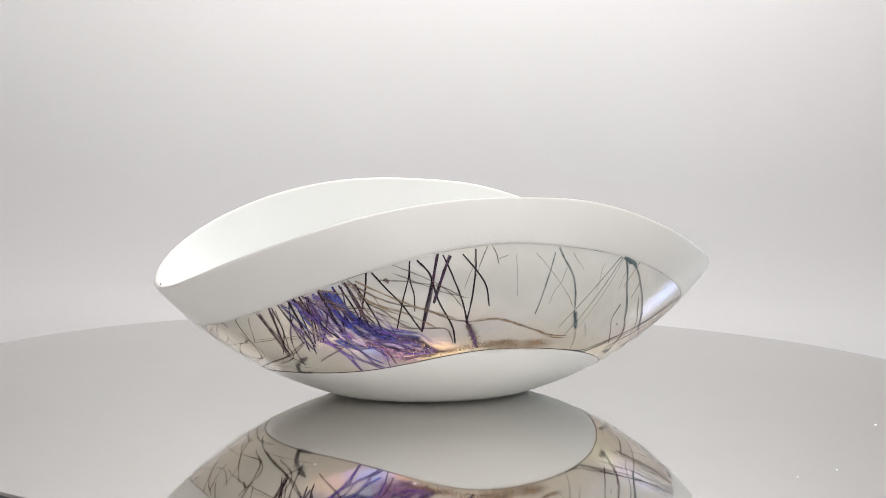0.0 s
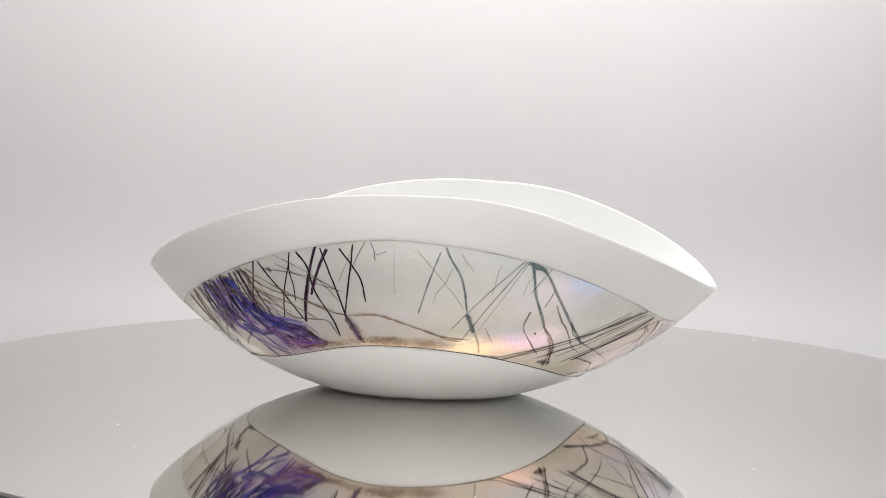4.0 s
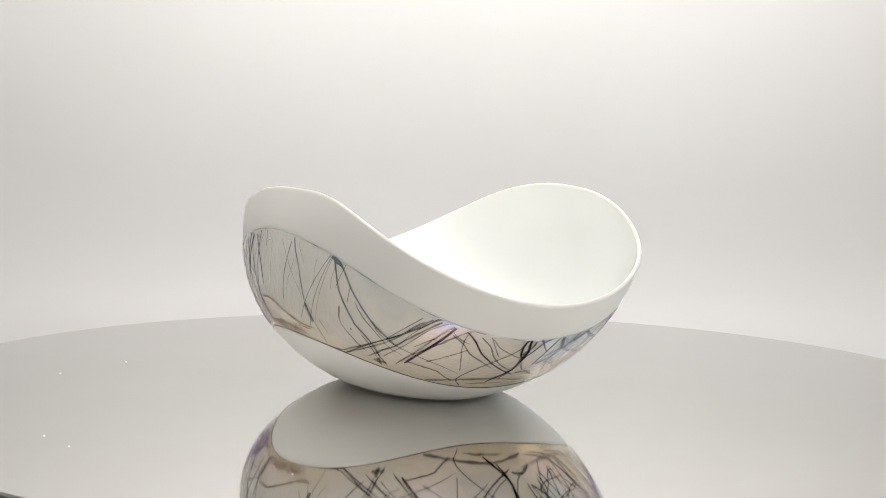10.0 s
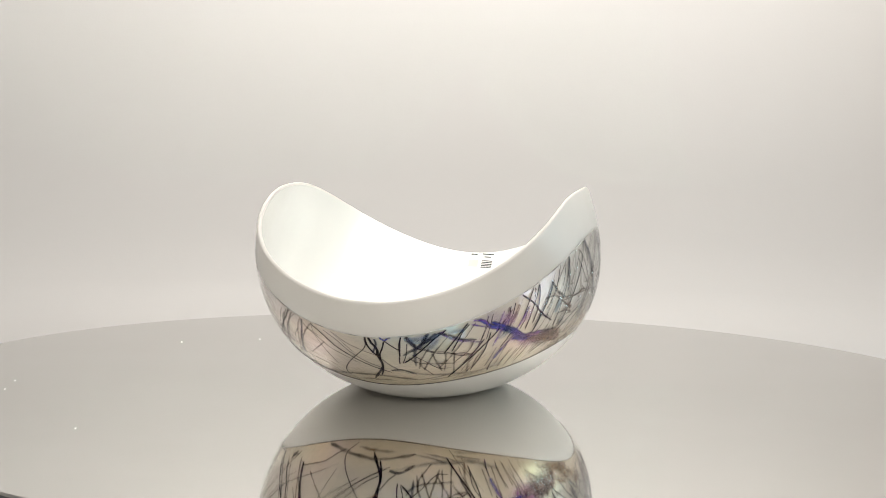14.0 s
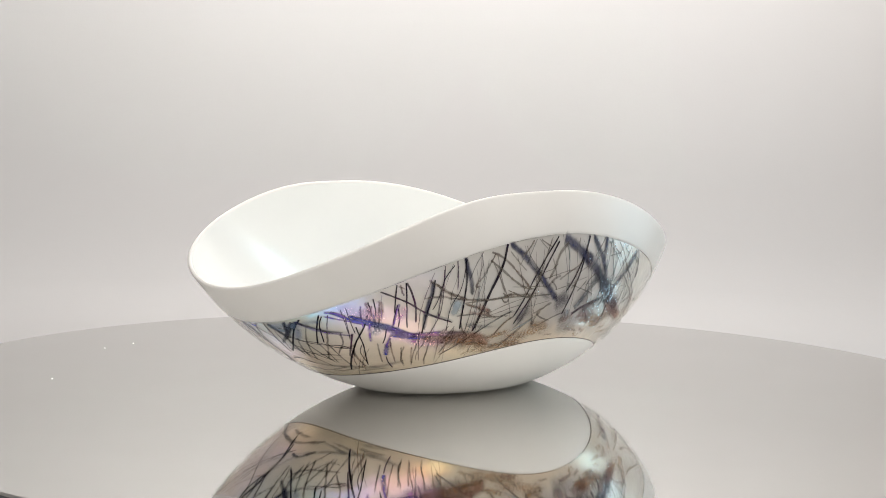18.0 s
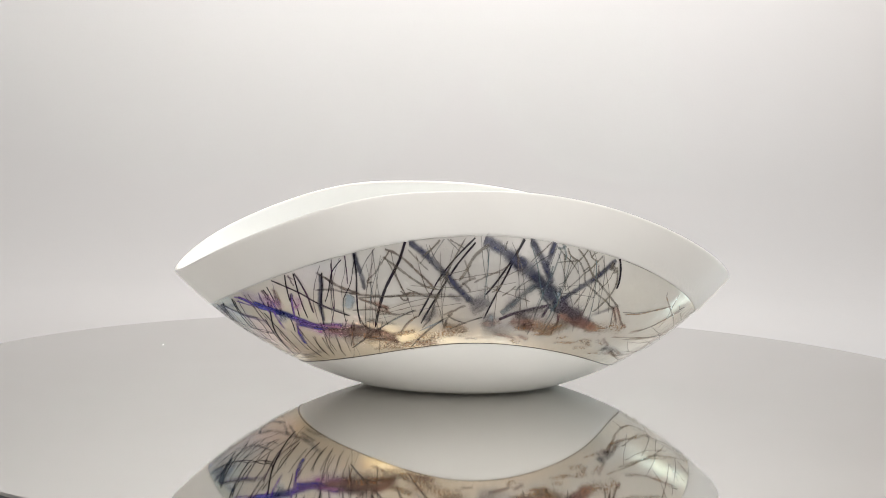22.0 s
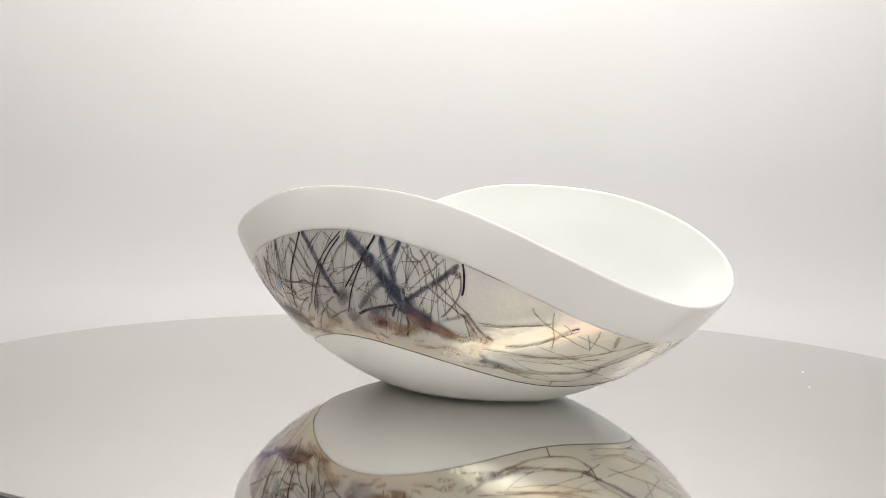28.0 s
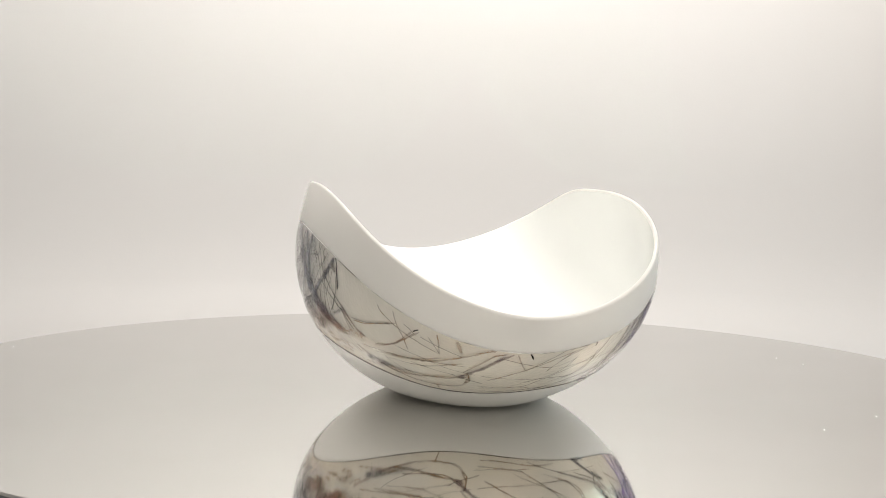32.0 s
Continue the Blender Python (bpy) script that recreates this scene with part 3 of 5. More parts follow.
def blue_end_lattice():
    strand("brown", 0.9, (-46.6, 66.0), (-47.3, 55.9), (-43.9, 45.8), (-39.8, 37.6))
    strand("brown", 0.9, (-41.1, 70.1), (-39.0, 61.1), (-35.4, 51.3), (-32.0, 42.4), (-28.4, 37.9))
    strand("grey", 1.3, (-21.6, 64.0), (-27.2, 54.4), (-35.2, 43.8), (-54.8, 30.1))
    strand("grey", 0.8, (-23.7, 64.4), (-27.8, 56.7), (-33.5, 47.0))
    strand("brown", 1.0, (-19.8, 62.6), (-24.6, 54.2), (-30.6, 44.2), (-40.1, 34.2))
    strand("plum", 1.0, (-17.4, 60.5), (-20.9, 51.9), (-25.4, 41.1), (-31.0, 31.1))
    strand("damson", 2, (-17.0, 59.7), (-19.6, 51.2), (-23.6, 41.8), (-28.3, 32.5))
    strand("grey", 0.8, (-20.9, 51.9), (-25.6, 44.9))
    strand("brown", 1.1, (-14.9, 57.3), (-18.0, 51.7), (-21.9, 45.1), (-26.0, 39.5))
    strand("plum", 0.75, (-17.4, 56.8), (-15.8, 52.6), (-13.8, 49.5))
    strand("damson", 1.5, (-14.8, 57.7), (-13.0, 52.3), (-10.8, 43.8), (-8.7, 39.0), (-6.4, 34.6), (-3.0, 30.1), (0.6, 26.6))
    strand("grey", 1.2, (-17.4, 55.1), (-14.9, 49.1), (-12.9, 42.5), (-9.8, 37.3), (-6.6, 32.3))
    strand("grey", 1.2, (-11.8, 54.4), (-9.5, 48.3), (-7.6, 40.7), (-4.6, 34.3), (-1.2, 30.3))
    strand("grey", 0.8, (-9.9, 54.4), (-8.6, 48.5), (-6.7, 40.9))
    strand("tan", 0.8, (-9.4, 53.2), (-7.1, 47.0), (-3.3, 41.7), (-0.1, 37.9))
    strand("tan", 0.8, (-13.4, 45.7), (-17.7, 40.1), (-22.8, 34.7))
    strand("brown", 1.3, (-27.5, 34.2), (-23.7, 31.6), (-19.6, 28.8), (-17.1, 24.6), (-14.8, 21.5))
    strand("brown", 2.4, (-22.3, 21.1), (-15.2, 22.1), (-8.9, 23.3), (-3.5, 23.7), (1.6, 22.6), (7.0, 20.8))
    strand("tan", 2.2, (-10.9, 19.4), (-4.9, 20.1), (1.6, 20.0))
    strand("ink", 1.1, (-2.5, 52.6), (-2.6, 47.3), (-1.9, 41.9), (-0.9, 39.2))
    strand("ink", 1.4, (-1.8, 52.4), (-1.5, 48.8), (-0.8, 44.1), (-1.1, 39.2), (-0.8, 33.4), (-1.7, 28.7), (-5.1, 20.9))
    strand("ink", 0.98, (-0.8, 33.4), (-1.2, 28.8), (-2.4, 24.2))
    strand("ink", 0.9, (1.1, 49.7), (0.4, 44.9), (-0.5, 40.7), (-0.8, 36.3))
    strand("blue", 1.4, (0.4, 52.7), (1.3, 51.0), (2.6, 53.1))
    strand("damson", 0.75, (1.3, 50.4), (2.7, 46.4), (3.9, 43.7))
    strand("damson", 0.73, (4.6, 53.6), (4.2, 46.4), (3.7, 39.4))
    strand("grey", 1.3, (-0.5, 37.1), (1.1, 32.1), (2.5, 29.8))
    strand("damson", 0.9, (3.7, 39.4), (3.5, 36.6), (3.4, 33.6))
    strand("damson", 0.73, (5.7, 49.0), (5.2, 40.8), (4.2, 34.4))
    strand("navy", 1.5, (0.7, 28.2), (3.5, 29.1), (7.1, 25.7))
    # Pale wash painting the blue reflection at this end into the band.
    strand("pale", 5, (5.2, 52.8), (8.0, 49.9), (11.0, 53.1))
    strand("ink", 0.83, (4.6, 53.3), (4.0, 46.4), (3.8, 39.4))
    strand("damson", 0.73, (1.1, 50.4), (2.7, 46.4), (4.3, 43.6))
    strand("navy", 2.0, (5.5, 52.8), (7.4, 46.2), (8.7, 45.4))
    strand("teal", 2.2, (8.5, 46.1), (9.6, 50.0), (11.0, 52.8), (12.3, 56.3))
    strand("ink", 1.1, (13.4, 57.9), (11.1, 51.8), (8.8, 44.7), (6.2, 37.9), (4.4, 34.4))
    strand("navy", 1.3, (9.9, 56.0), (8.9, 48.8), (7.2, 43.5), (7.1, 32.0))
    strand("damson", 0.75, (8.7, 45.4), (11.1, 43.0), (13.9, 42.5), (17.5, 39.6), (21.0, 39.3))
    strand("damson", 0.75, (6.5, 40.7), (9.1, 36.2), (12.7, 30.4), (16.0, 30.5))
    strand("brown", 1.0, (8.2, 37.7), (8.5, 31.8), (11.4, 25.2))
    strand("brown", 1.0, (10.8, 41.7), (12.2, 34.3), (13.7, 27.9))
    strand("brown", 1.0, (13.9, 42.5), (14.3, 33.9), (14.3, 27.8))
    strand("brown", 1.0, (16.0, 42.0), (16.5, 33.3), (17.2, 25.6))
    strand("ink", 0.73, (18.2, 60.8), (16.9, 55.1), (15.8, 46.1), (15.3, 42.9))
    strand("violet", 1.6, (12.3, 56.3), (15.0, 51.6), (18.8, 49.4), (22.4, 48.4))
    strand("violet", 1.4, (18.5, 60.8), (21.4, 59.0), (25.5, 56.5))
    strand("rust", 1.4, (17.5, 39.6), (20.2, 40.3), (22.2, 41.7))
    strand("plum", 1.2, (20.7, 38.0), (20.4, 32.4), (21.0, 26.2))
    strand("blue", 2.4, (20.1, 63.5), (23.7, 59.0), (28.7, 54.9), (34.8, 49.8), (40.1, 46.8))
    strand("ink", 0.73, (24.0, 54.4), (23.9, 42.6), (23.0, 34.5), (21.9, 27.4))
    strand("ink", 0.73, (30.2, 52.5), (29.5, 47.6), (28.5, 43.2))
    strand("plum", 0.9, (30.4, 47.3), (30.0, 38.0), (29.7, 29.6))
    strand("ink", 0.73, (27.7, 70.4), (27.9, 63.3), (27.0, 58.6))
    strand("ink", 0.73, (28.8, 72.4), (28.9, 65.5), (28.7, 61.8))
    strand("ink", 0.73, (33.6, 66.5), (33.6, 60.3), (33.0, 54.2))
    # Blue reflection at this end, painted as three soft strands.
    strand("azure_reflection", 5, (6.3, 50.6), (9.5, 53.4), (13.4, 53.6))
    strand("azure_reflection", 4, (12.2, 52.2), (10.9, 47.7), (10.0, 43.7))
    strand("azure_reflection", 3, (13.4, 55.1), (15.6, 56.9), (17.8, 57.2))


def violet_vein_and_uprights():
    strand("damson", 0.75, (-2.7, 51.5), (-4.0, 43.4), (-13.2, 25.2), (-11.7, 17.5))
    strand("navy", 1.0, (-0.6, 51.5), (-0.7, 47.2), (-2.0, 41.5))
    strand("navy", 1.2, (5.6, 53.6), (6.5, 49.7), (7.3, 46.6))
    strand("navy", 1.6, (9.7, 55.3), (8.2, 47.5), (4.5, 40.1))
    strand("navy", 1.6, (11.4, 55.9), (9.4, 50.4), (6.6, 43.2))
    strand("ink", 0.9, (17.8, 61.7), (16.0, 53.0), (13.6, 41.5))
    strand("navy", 1.5, (12.0, 56.1), (13.6, 54.5), (15.8, 52.3), (17.8, 50.7), (20.8, 50.3))
    strand("violet", 1.8, (19.0, 63.3), (21.4, 62.9), (22.8, 59.9))
    strand("damson", 0.83, (7.6, 45.4), (9.8, 43.4), (12.4, 41.7), (15.2, 41.1), (18.3, 41.3), (20.5, 39.8))
    strand("brown", 1.2, (5.7, 38.9), (7.2, 35.3), (10.2, 34.0), (13.6, 34.0), (17.3, 34.0))
    strand("smoke", 1.8, (0.4, 29.0), (6.0, 26.5), (12.0, 25.1), (18.5, 25.5), (24.9, 26.1))
    strand("brown", 1.1, (10.0, 45.4), (8.4, 37.0), (7.8, 29.9))
    strand("brown", 1.1, (13.9, 53.3), (11.5, 43.1), (10.0, 34.6), (8.9, 28.8))
    strand("brown", 1.1, (17.8, 50.7), (15.4, 39.8), (13.0, 31.1))
    strand("brown", 1.1, (20.2, 50.3), (19.5, 43.1), (16.5, 34.5))
    strand("damson", 0.73, (22.7, 62.1), (22.2, 52.4), (21.6, 45.9))
    strand("damson", 0.73, (19.5, 61.9), (18.7, 57.1), (17.9, 52.0))
    strand("damson", 0.73, (22.2, 65.7), (22.2, 57.4), (21.9, 49.8))
    strand("damson", 0.73, (23.3, 66.6), (23.3, 57.5), (23.3, 49.9))
    strand("blue", 3.2, (23.4, 58.5), (26.3, 57.3), (29.1, 54.5), (31.9, 53.0), (34.3, 50.0))
    strand("violet", 1.2, (26.1, 68.3), (25.6, 58.8), (25.5, 53.8))
    strand("plum", 1.4, (27.3, 70.3), (27.5, 63.7), (28.3, 68.3))
    strand("ink", 1.1, (27.1, 62.5), (25.5, 53.8), (22.4, 43.3), (19.9, 35.0), (15.8, 22.9))
    strand("violet", 2.0, (27.4, 61.3), (26.7, 52.6), (25.9, 44.2))
    strand("blue", 1.4, (28.3, 63.7), (28.1, 56.4), (27.8, 51.3))
    strand("damson", 1.5, (22.7, 49.9), (21.1, 41.9), (19.0, 33.5))
    strand("brown", 1.8, (30.0, 70.9), (29.2, 60.1), (28.6, 51.3))
    strand("tan", 1.8, (29.6, 71.6), (30.3, 68.5), (29.9, 60.1))
    strand("blue", 2.6, (29.4, 42.3), (28.6, 38.2), (28.1, 34.8))
    strand("damson", 0.9, (33.5, 68.5), (32.6, 61.3), (31.7, 53.9))
    strand("brown", 1.0, (27.3, 43.6), (26.8, 36.8), (26.2, 29.8))
    strand("damson", 0.98, (28.0, 34.1), (27.8, 29.9), (28.2, 25.8))
    strand("brown", 0.9, (32.7, 40.9), (31.9, 34.1), (31.7, 28.5))
    strand("damson", 0.9, (23.5, 42.1), (22.2, 36.6), (22.2, 29.6))
    strand("damson", 1.4, (30.4, 76.8), (33.3, 73.2), (36.0, 69.6), (38.8, 64.6), (42.5, 60.2), (46.5, 56.8))
    strand("ink", 0.75, (33.7, 80.9), (33.2, 72.0), (32.7, 63.7))
    strand("violet", 1.8, (33.9, 69.6), (32.9, 62.5), (31.7, 53.9))
    strand("ink", 0.73, (35.6, 82.2), (35.6, 73.1), (35.0, 53.8))
    strand("damson", 1.5, (35.8, 82.2), (36.8, 75.4), (37.4, 67.1), (37.2, 57.4))
    strand("plum", 0.9, (34.4, 81.1), (34.7, 76.7), (35.1, 74.3))
    strand("rust", 0.9, (34.0, 80.2), (34.8, 79.2), (35.5, 78.4))
    strand("brown", 1.2, (42.5, 80.9), (44.3, 76.7), (47.3, 73.0))
    strand("navy", 2.0, (41.6, 82.7), (41.4, 76.3), (40.7, 70.5), (39.7, 62.2), (39.0, 52.3))
    strand("damson", 0.75, (44.2, 89.7), (44.1, 82.0), (43.4, 72.7), (42.7, 59.6))
    strand("blue", 3.0, (27.6, 55.7), (31.1, 53.9), (33.8, 49.4), (37.4, 48.0), (41.4, 48.4), (43.4, 50.8))
    strand("violet", 2.6, (34.6, 48.1), (38.4, 47.3), (42.4, 50.2))
    strand("grey", 0.8, (45.5, 54.4), (43.4, 48.3), (40.7, 42.0))
    strand("grey", 0.8, (47.1, 54.3), (44.5, 45.6), (42.3, 41.9))
    strand("tan", 1.0, (32.4, 38.3), (31.6, 31.3), (31.7, 27.0))
    strand("tan", 1.0, (35.3, 40.9), (34.5, 34.1), (33.9, 27.7))
    strand("tan", 1.0, (39.2, 38.0), (38.1, 32.6), (37.8, 28.3))
    strand("lilac", 2.6, (30.3, 44.9), (28.8, 39.6), (27.9, 34.8))
    strand("pink", 6, (25.8, 65.6), (28.0, 63.1), (30.5, 59.1))
    strand("pink", 6, (30.3, 50.1), (33.9, 47.3), (38.5, 46.0))
    strand("lilac", 6, (21.8, 67.3), (25.0, 63.8), (28.3, 57.6))
    strand("blue", 2.4, (23.3, 61.5), (26.7, 58.3), (31.4, 54.6))
    strand("violet", 2.2, (30.9, 54.2), (36.1, 49.6), (43.1, 50.7))
    strand("violet", 1.6, (29.0, 41.5), (30.3, 46.2), (31.4, 50.8))
    strand("pink", 5, (32.6, 58.3), (34.4, 63.0), (35.3, 68.4))
    strand("pale", 5, (26.5, 49.3), (28.5, 52.4), (30.2, 54.6))
    strand("pink", 4, (38.9, 49.8), (45.0, 48.7), (50.4, 47.5))


def navy_branches_and_web():
    strand("pale", 4, (46.4, 70.1), (48.2, 67.9), (47.1, 63.0))
    strand("brown", 1.3, (39.6, 72.3), (41.5, 72.9), (43.9, 73.3), (46.6, 71.9), (50.4, 70.9), (53.9, 70.5), (58.0, 70.3), (61.3, 71.2), (64.6, 72.7), (69.0, 72.4), (74.7, 72.8))
    strand("brown", 1.0, (61.4, 73.9), (62.9, 72.5), (64.6, 73.5))
    strand("brown", 0.9, (61.2, 70.6), (62.2, 68.3), (63.3, 68.7), (63.4, 70.2))
    strand("brown", 1.5, (49.9, 68.2), (52.1, 66.7), (54.0, 65.1), (56.0, 63.5), (57.8, 63.4))
    strand("rust", 2, (56.0, 64.1), (57.3, 63.7), (58.0, 62.9))
    strand("brown", 1.2, (56.5, 63.0), (57.8, 60.1), (59.9, 58.7))
    strand("brown", 1.3, (40.6, 83.5), (43.0, 79.7), (45.5, 75.9), (48.1, 73.3), (50.4, 71.2))
    strand("brown", 1.3, (57.4, 99.6), (60.5, 96.7), (63.7, 91.8), (66.4, 86.2), (69.1, 81.2), (71.3, 76.1))
    strand("brown", 1.0, (58.5, 98.3), (57.0, 92.4), (55.0, 85.3), (52.8, 79.2), (54.3, 79.1))
    strand("brown", 0.8, (58.0, 92.5), (60.0, 84.6), (62.2, 74.2))
    strand("navy", 2.8, (63.8, 104.4), (66.9, 99.5), (70.2, 94.0), (73.6, 87.3), (77.0, 80.0), (80.5, 72.6), (83.4, 66.8))
    strand("navy", 1.9, (49.6, 96.5), (50.5, 89.4), (51.5, 81.4), (51.8, 73.8))
    strand("ink", 0.9, (49.6, 96.3), (50.1, 83.6), (49.6, 70.5), (49.0, 59.6), (48.7, 52.2))
    strand("brown", 0.8, (48.9, 57.2), (49.6, 51.1), (51.2, 47.5))
    strand("ink", 1.5, (62.7, 104.0), (61.1, 91.6), (57.8, 77.4), (55.7, 66.5), (52.7, 50.5))
    strand("ink", 0.9, (83.8, 107.4), (78.1, 96.1), (73.1, 83.2), (69.5, 70.1), (66.1, 58.1))
    strand("ink", 1.0, (83.9, 104.6), (79.3, 93.9), (75.3, 82.2), (70.6, 66.6), (66.7, 53.9))
    strand("smoke", 1.8, (72.3, 67.9), (70.3, 60.6), (68.3, 54.4))
    strand("grey", 0.8, (54.7, 99.7), (52.6, 92.0), (50.8, 82.5))
    strand("grey", 0.75, (72.8, 105.9), (69.6, 97.9), (67.0, 90.9))
    strand("grey", 0.75, (74.1, 106.4), (71.8, 99.2), (69.7, 91.1))
    strand("grey", 0.8, (75.1, 106.4), (77.5, 101.8), (79.3, 98.5))
    strand("brown", 0.9, (80.5, 94.0), (81.6, 87.1), (82.2, 81.4))
    strand("brown", 1.3, (84.0, 83.2), (81.1, 80.7), (78.8, 76.6))
    strand("damson", 0.9, (47.5, 94.6), (47.8, 84.5), (47.7, 77.4))
    strand("damson", 0.75, (44.4, 92.0), (44.2, 81.7), (43.8, 69.7), (42.5, 58.6), (37.9, 40.8))
    strand("ink", 0.8, (42.0, 83.7), (41.3, 72.9), (39.8, 61.8), (38.1, 47.8))
    strand("smoke", 1.2, (38.5, 64.0), (40.6, 61.9), (43.7, 60.0), (46.9, 57.5))
    strand("smoke", 1.5, (49.7, 55.4), (54.9, 53.6), (61.0, 52.5))
    strand("pink", 3.0, (36.2, 50.2), (39.1, 49.0), (42.6, 48.6), (46.3, 47.2))
    strand("rust", 3.2, (39.2, 46.2), (42.2, 44.8), (45.9, 44.2), (50.7, 44.9))
    strand("rust", 2.2, (48.0, 43.3), (53.7, 42.8), (58.3, 41.5))
    strand("tan", 2.4, (50.1, 42.3), (56.0, 41.8), (59.5, 41.0))
    strand("grey", 0.9, (43.0, 35.3), (50.1, 44.9), (56.6, 53.2), (61.7, 59.3), (65.6, 62.6))
    strand("grey", 0.9, (62.6, 38.7), (66.3, 45.5), (70.6, 53.3), (75.0, 58.3))
    strand("brown", 0.8, (33.4, 41.7), (31.5, 32.2), (31.9, 28.3))
    strand("brown", 0.8, (36.9, 43.8), (35.0, 34.3), (34.2, 28.9))
    strand("brown", 0.8, (40.0, 43.2), (38.9, 36.5), (37.8, 31.0))
    strand("brown", 0.8, (47.0, 53.2), (45.7, 45.4), (42.3, 35.8))
    strand("tan", 1.0, (65.6, 58.4), (62.9, 53.9), (60.1, 47.4))
    strand("smoke", 1.8, (75.3, 72.9), (77.0, 71.2), (80.5, 68.4))
    strand("brown", 1.2, (73.8, 59.7), (76.9, 62.3), (79.3, 64.8), (81.1, 66.1))
    strand("brown", 1.3, (74.1, 51.1), (75.0, 57.3), (76.8, 61.1))
    strand("ink", 1.0, (99.7, 107.1), (96.4, 96.8), (93.4, 88.7), (90.4, 80.5), (87.1, 72.8))
    strand("ink", 1.0, (99.9, 106.5), (96.4, 95.6), (93.4, 84.1), (90.5, 73.5), (86.8, 57.7))
    strand("ink", 1.2, (129.6, 94.3), (129.9, 88.3), (129.8, 80.0), (129.3, 75.2))
    strand("smoke", 3, (133.2, 33.6), (137.3, 34.4), (144.9, 29.6), (151.8, 26.7))
    strand("tan", 1.2, (141.0, 45.1), (147.2, 46.6), (151.1, 50.4), (153.8, 53.7), (156.7, 57.6))
    strand("ink", 0.75, (155.0, 57.3), (155.7, 58.1), (156.4, 58.7))
    strand("grey", 0.8, (133.7, 59.5), (138.8, 58.3), (144.2, 58.8), (148.8, 59.9))
    strand("tan", 0.9, (134.3, 42.8), (142.1, 41.0), (151.3, 39.1), (168.2, 36.9))
    strand("tan", 0.9, (148.3, 29.6), (161.1, 27.0), (166.5, 30.9))


def trunk_and_lattice():
    strand("navy", 5, (86.7, 106.2), (89.7, 103.4), (93.5, 98.8), (96.7, 94.0), (99.4, 89.3))
    strand("navy", 6.0, (97.1, 93.7), (101.1, 86.8), (103.6, 82.3), (106.5, 76.5), (109.3, 70.7))
    strand("navy", 6.8, (106.4, 77.9), (108.6, 72.7), (110.7, 68.2), (112.8, 63.6))
    strand("damson", 7, (110.1, 70.1), (112.2, 65.6), (114.6, 61.7), (117.1, 58.6))
    strand("plum", 8, (111.5, 67.6), (113.9, 63.1), (116.4, 59.9), (118.8, 56.7))
    strand("smoke", 9, (110.2, 68.4), (113.7, 61.9), (117.2, 57.2), (120.7, 53.4))
    strand("plum", 6, (115.5, 61.2), (118.1, 58.0), (120.7, 54.9), (122.9, 52.3))
    strand("rust", 6, (117.4, 57.6), (120.7, 54.1), (123.6, 51.0), (126.3, 48.4))
    strand("rust", 4.5, (121.5, 53.5), (124.9, 50.4), (128.6, 47.7))
    strand("plum", 3.5, (113.1, 61.5), (116.3, 58.5), (119.9, 56.5))
    strand("damson", 2, (111.7, 59.8), (111.9, 54.5), (111.2, 50.7), (110.5, 46.9))
    strand("damson", 2, (107.9, 65.2), (106.8, 61.1), (106.2, 58.2))
    strand("navy", 2.9, (101.8, 106.7), (103.3, 101.8), (104.9, 95.9), (106.2, 90.3), (107.3, 85.3), (108.4, 79.6))
    strand("navy", 2.4, (109.7, 105.0), (108.8, 100.8), (107.6, 95.5), (106.5, 89.6))
    strand("navy", 2.4, (128.5, 93.4), (126.4, 89.7), (124.4, 86.1), (122.0, 82.3), (119.5, 79.2), (116.5, 75.3), (113.5, 71.4), (111.5, 67.6))
    strand("teal", 3, (92.4, 61.0), (95.3, 65.8), (97.9, 70.9), (100.3, 74.8), (102.9, 78.7))
    strand("smoke", 5, (92.4, 60.3), (97.1, 68.7), (100.0, 74.4), (103.6, 81.3))
    strand("damson", 2.4, (91.9, 57.3), (95.9, 60.6), (100.6, 62.9), (104.6, 64.7), (108.5, 66.4))
    strand("smoke", 7, (94.8, 55.3), (100.3, 59.3), (104.8, 62.2), (108.6, 63.6))
    strand("brown", 3, (97.1, 59.0), (101.6, 62.0), (106.0, 64.2))
    strand("teal", 1, (108.6, 90.6), (107.6, 83.6), (106.3, 76.5), (105.1, 69.3), (104.1, 63.9), (103.3, 54.8), (102.3, 47.2))
    strand("teal", 1, (111.4, 99.4), (110.1, 93.5), (109.0, 87.9), (108.0, 83.7))
    strand("teal", 1.2, (105.7, 71.2), (107.2, 67.9), (109.0, 63.6), (111.8, 61.3), (114.5, 59.6), (117.2, 58.3))
    strand("teal", 1.5, (108.9, 75.2), (109.9, 71.9), (110.8, 68.5), (110.0, 64.9), (108.5, 62.1))
    strand("teal", 1.2, (111.0, 77.2), (111.3, 72.1), (111.3, 66.8))
    strand("pale", 2.5, (110.2, 75.4), (110.9, 72.0), (111.2, 69.3))
    strand("grey", 0.9, (107.5, 97.2), (103.6, 92.6), (100.5, 87.7), (98.3, 84.9))
    strand("olive", 0.9, (108.5, 104.8), (105.9, 100.4), (103.5, 96.7), (101.5, 93.0))
    strand("olive", 1.2, (113.6, 101.4), (114.2, 97.5), (115.5, 94.9), (116.9, 93.4), (117.8, 90.2), (118.7, 85.9), (118.8, 81.8), (119.3, 79.2))
    strand("olive", 1.2, (116.9, 100.8), (117.8, 98.6), (119.0, 94.7), (120.0, 90.5), (120.8, 86.2), (122.0, 82.3), (123.1, 79.8))
    strand("olive", 1.1, (120.0, 100.2), (118.7, 97.0), (117.3, 94.2), (116.6, 93.1))
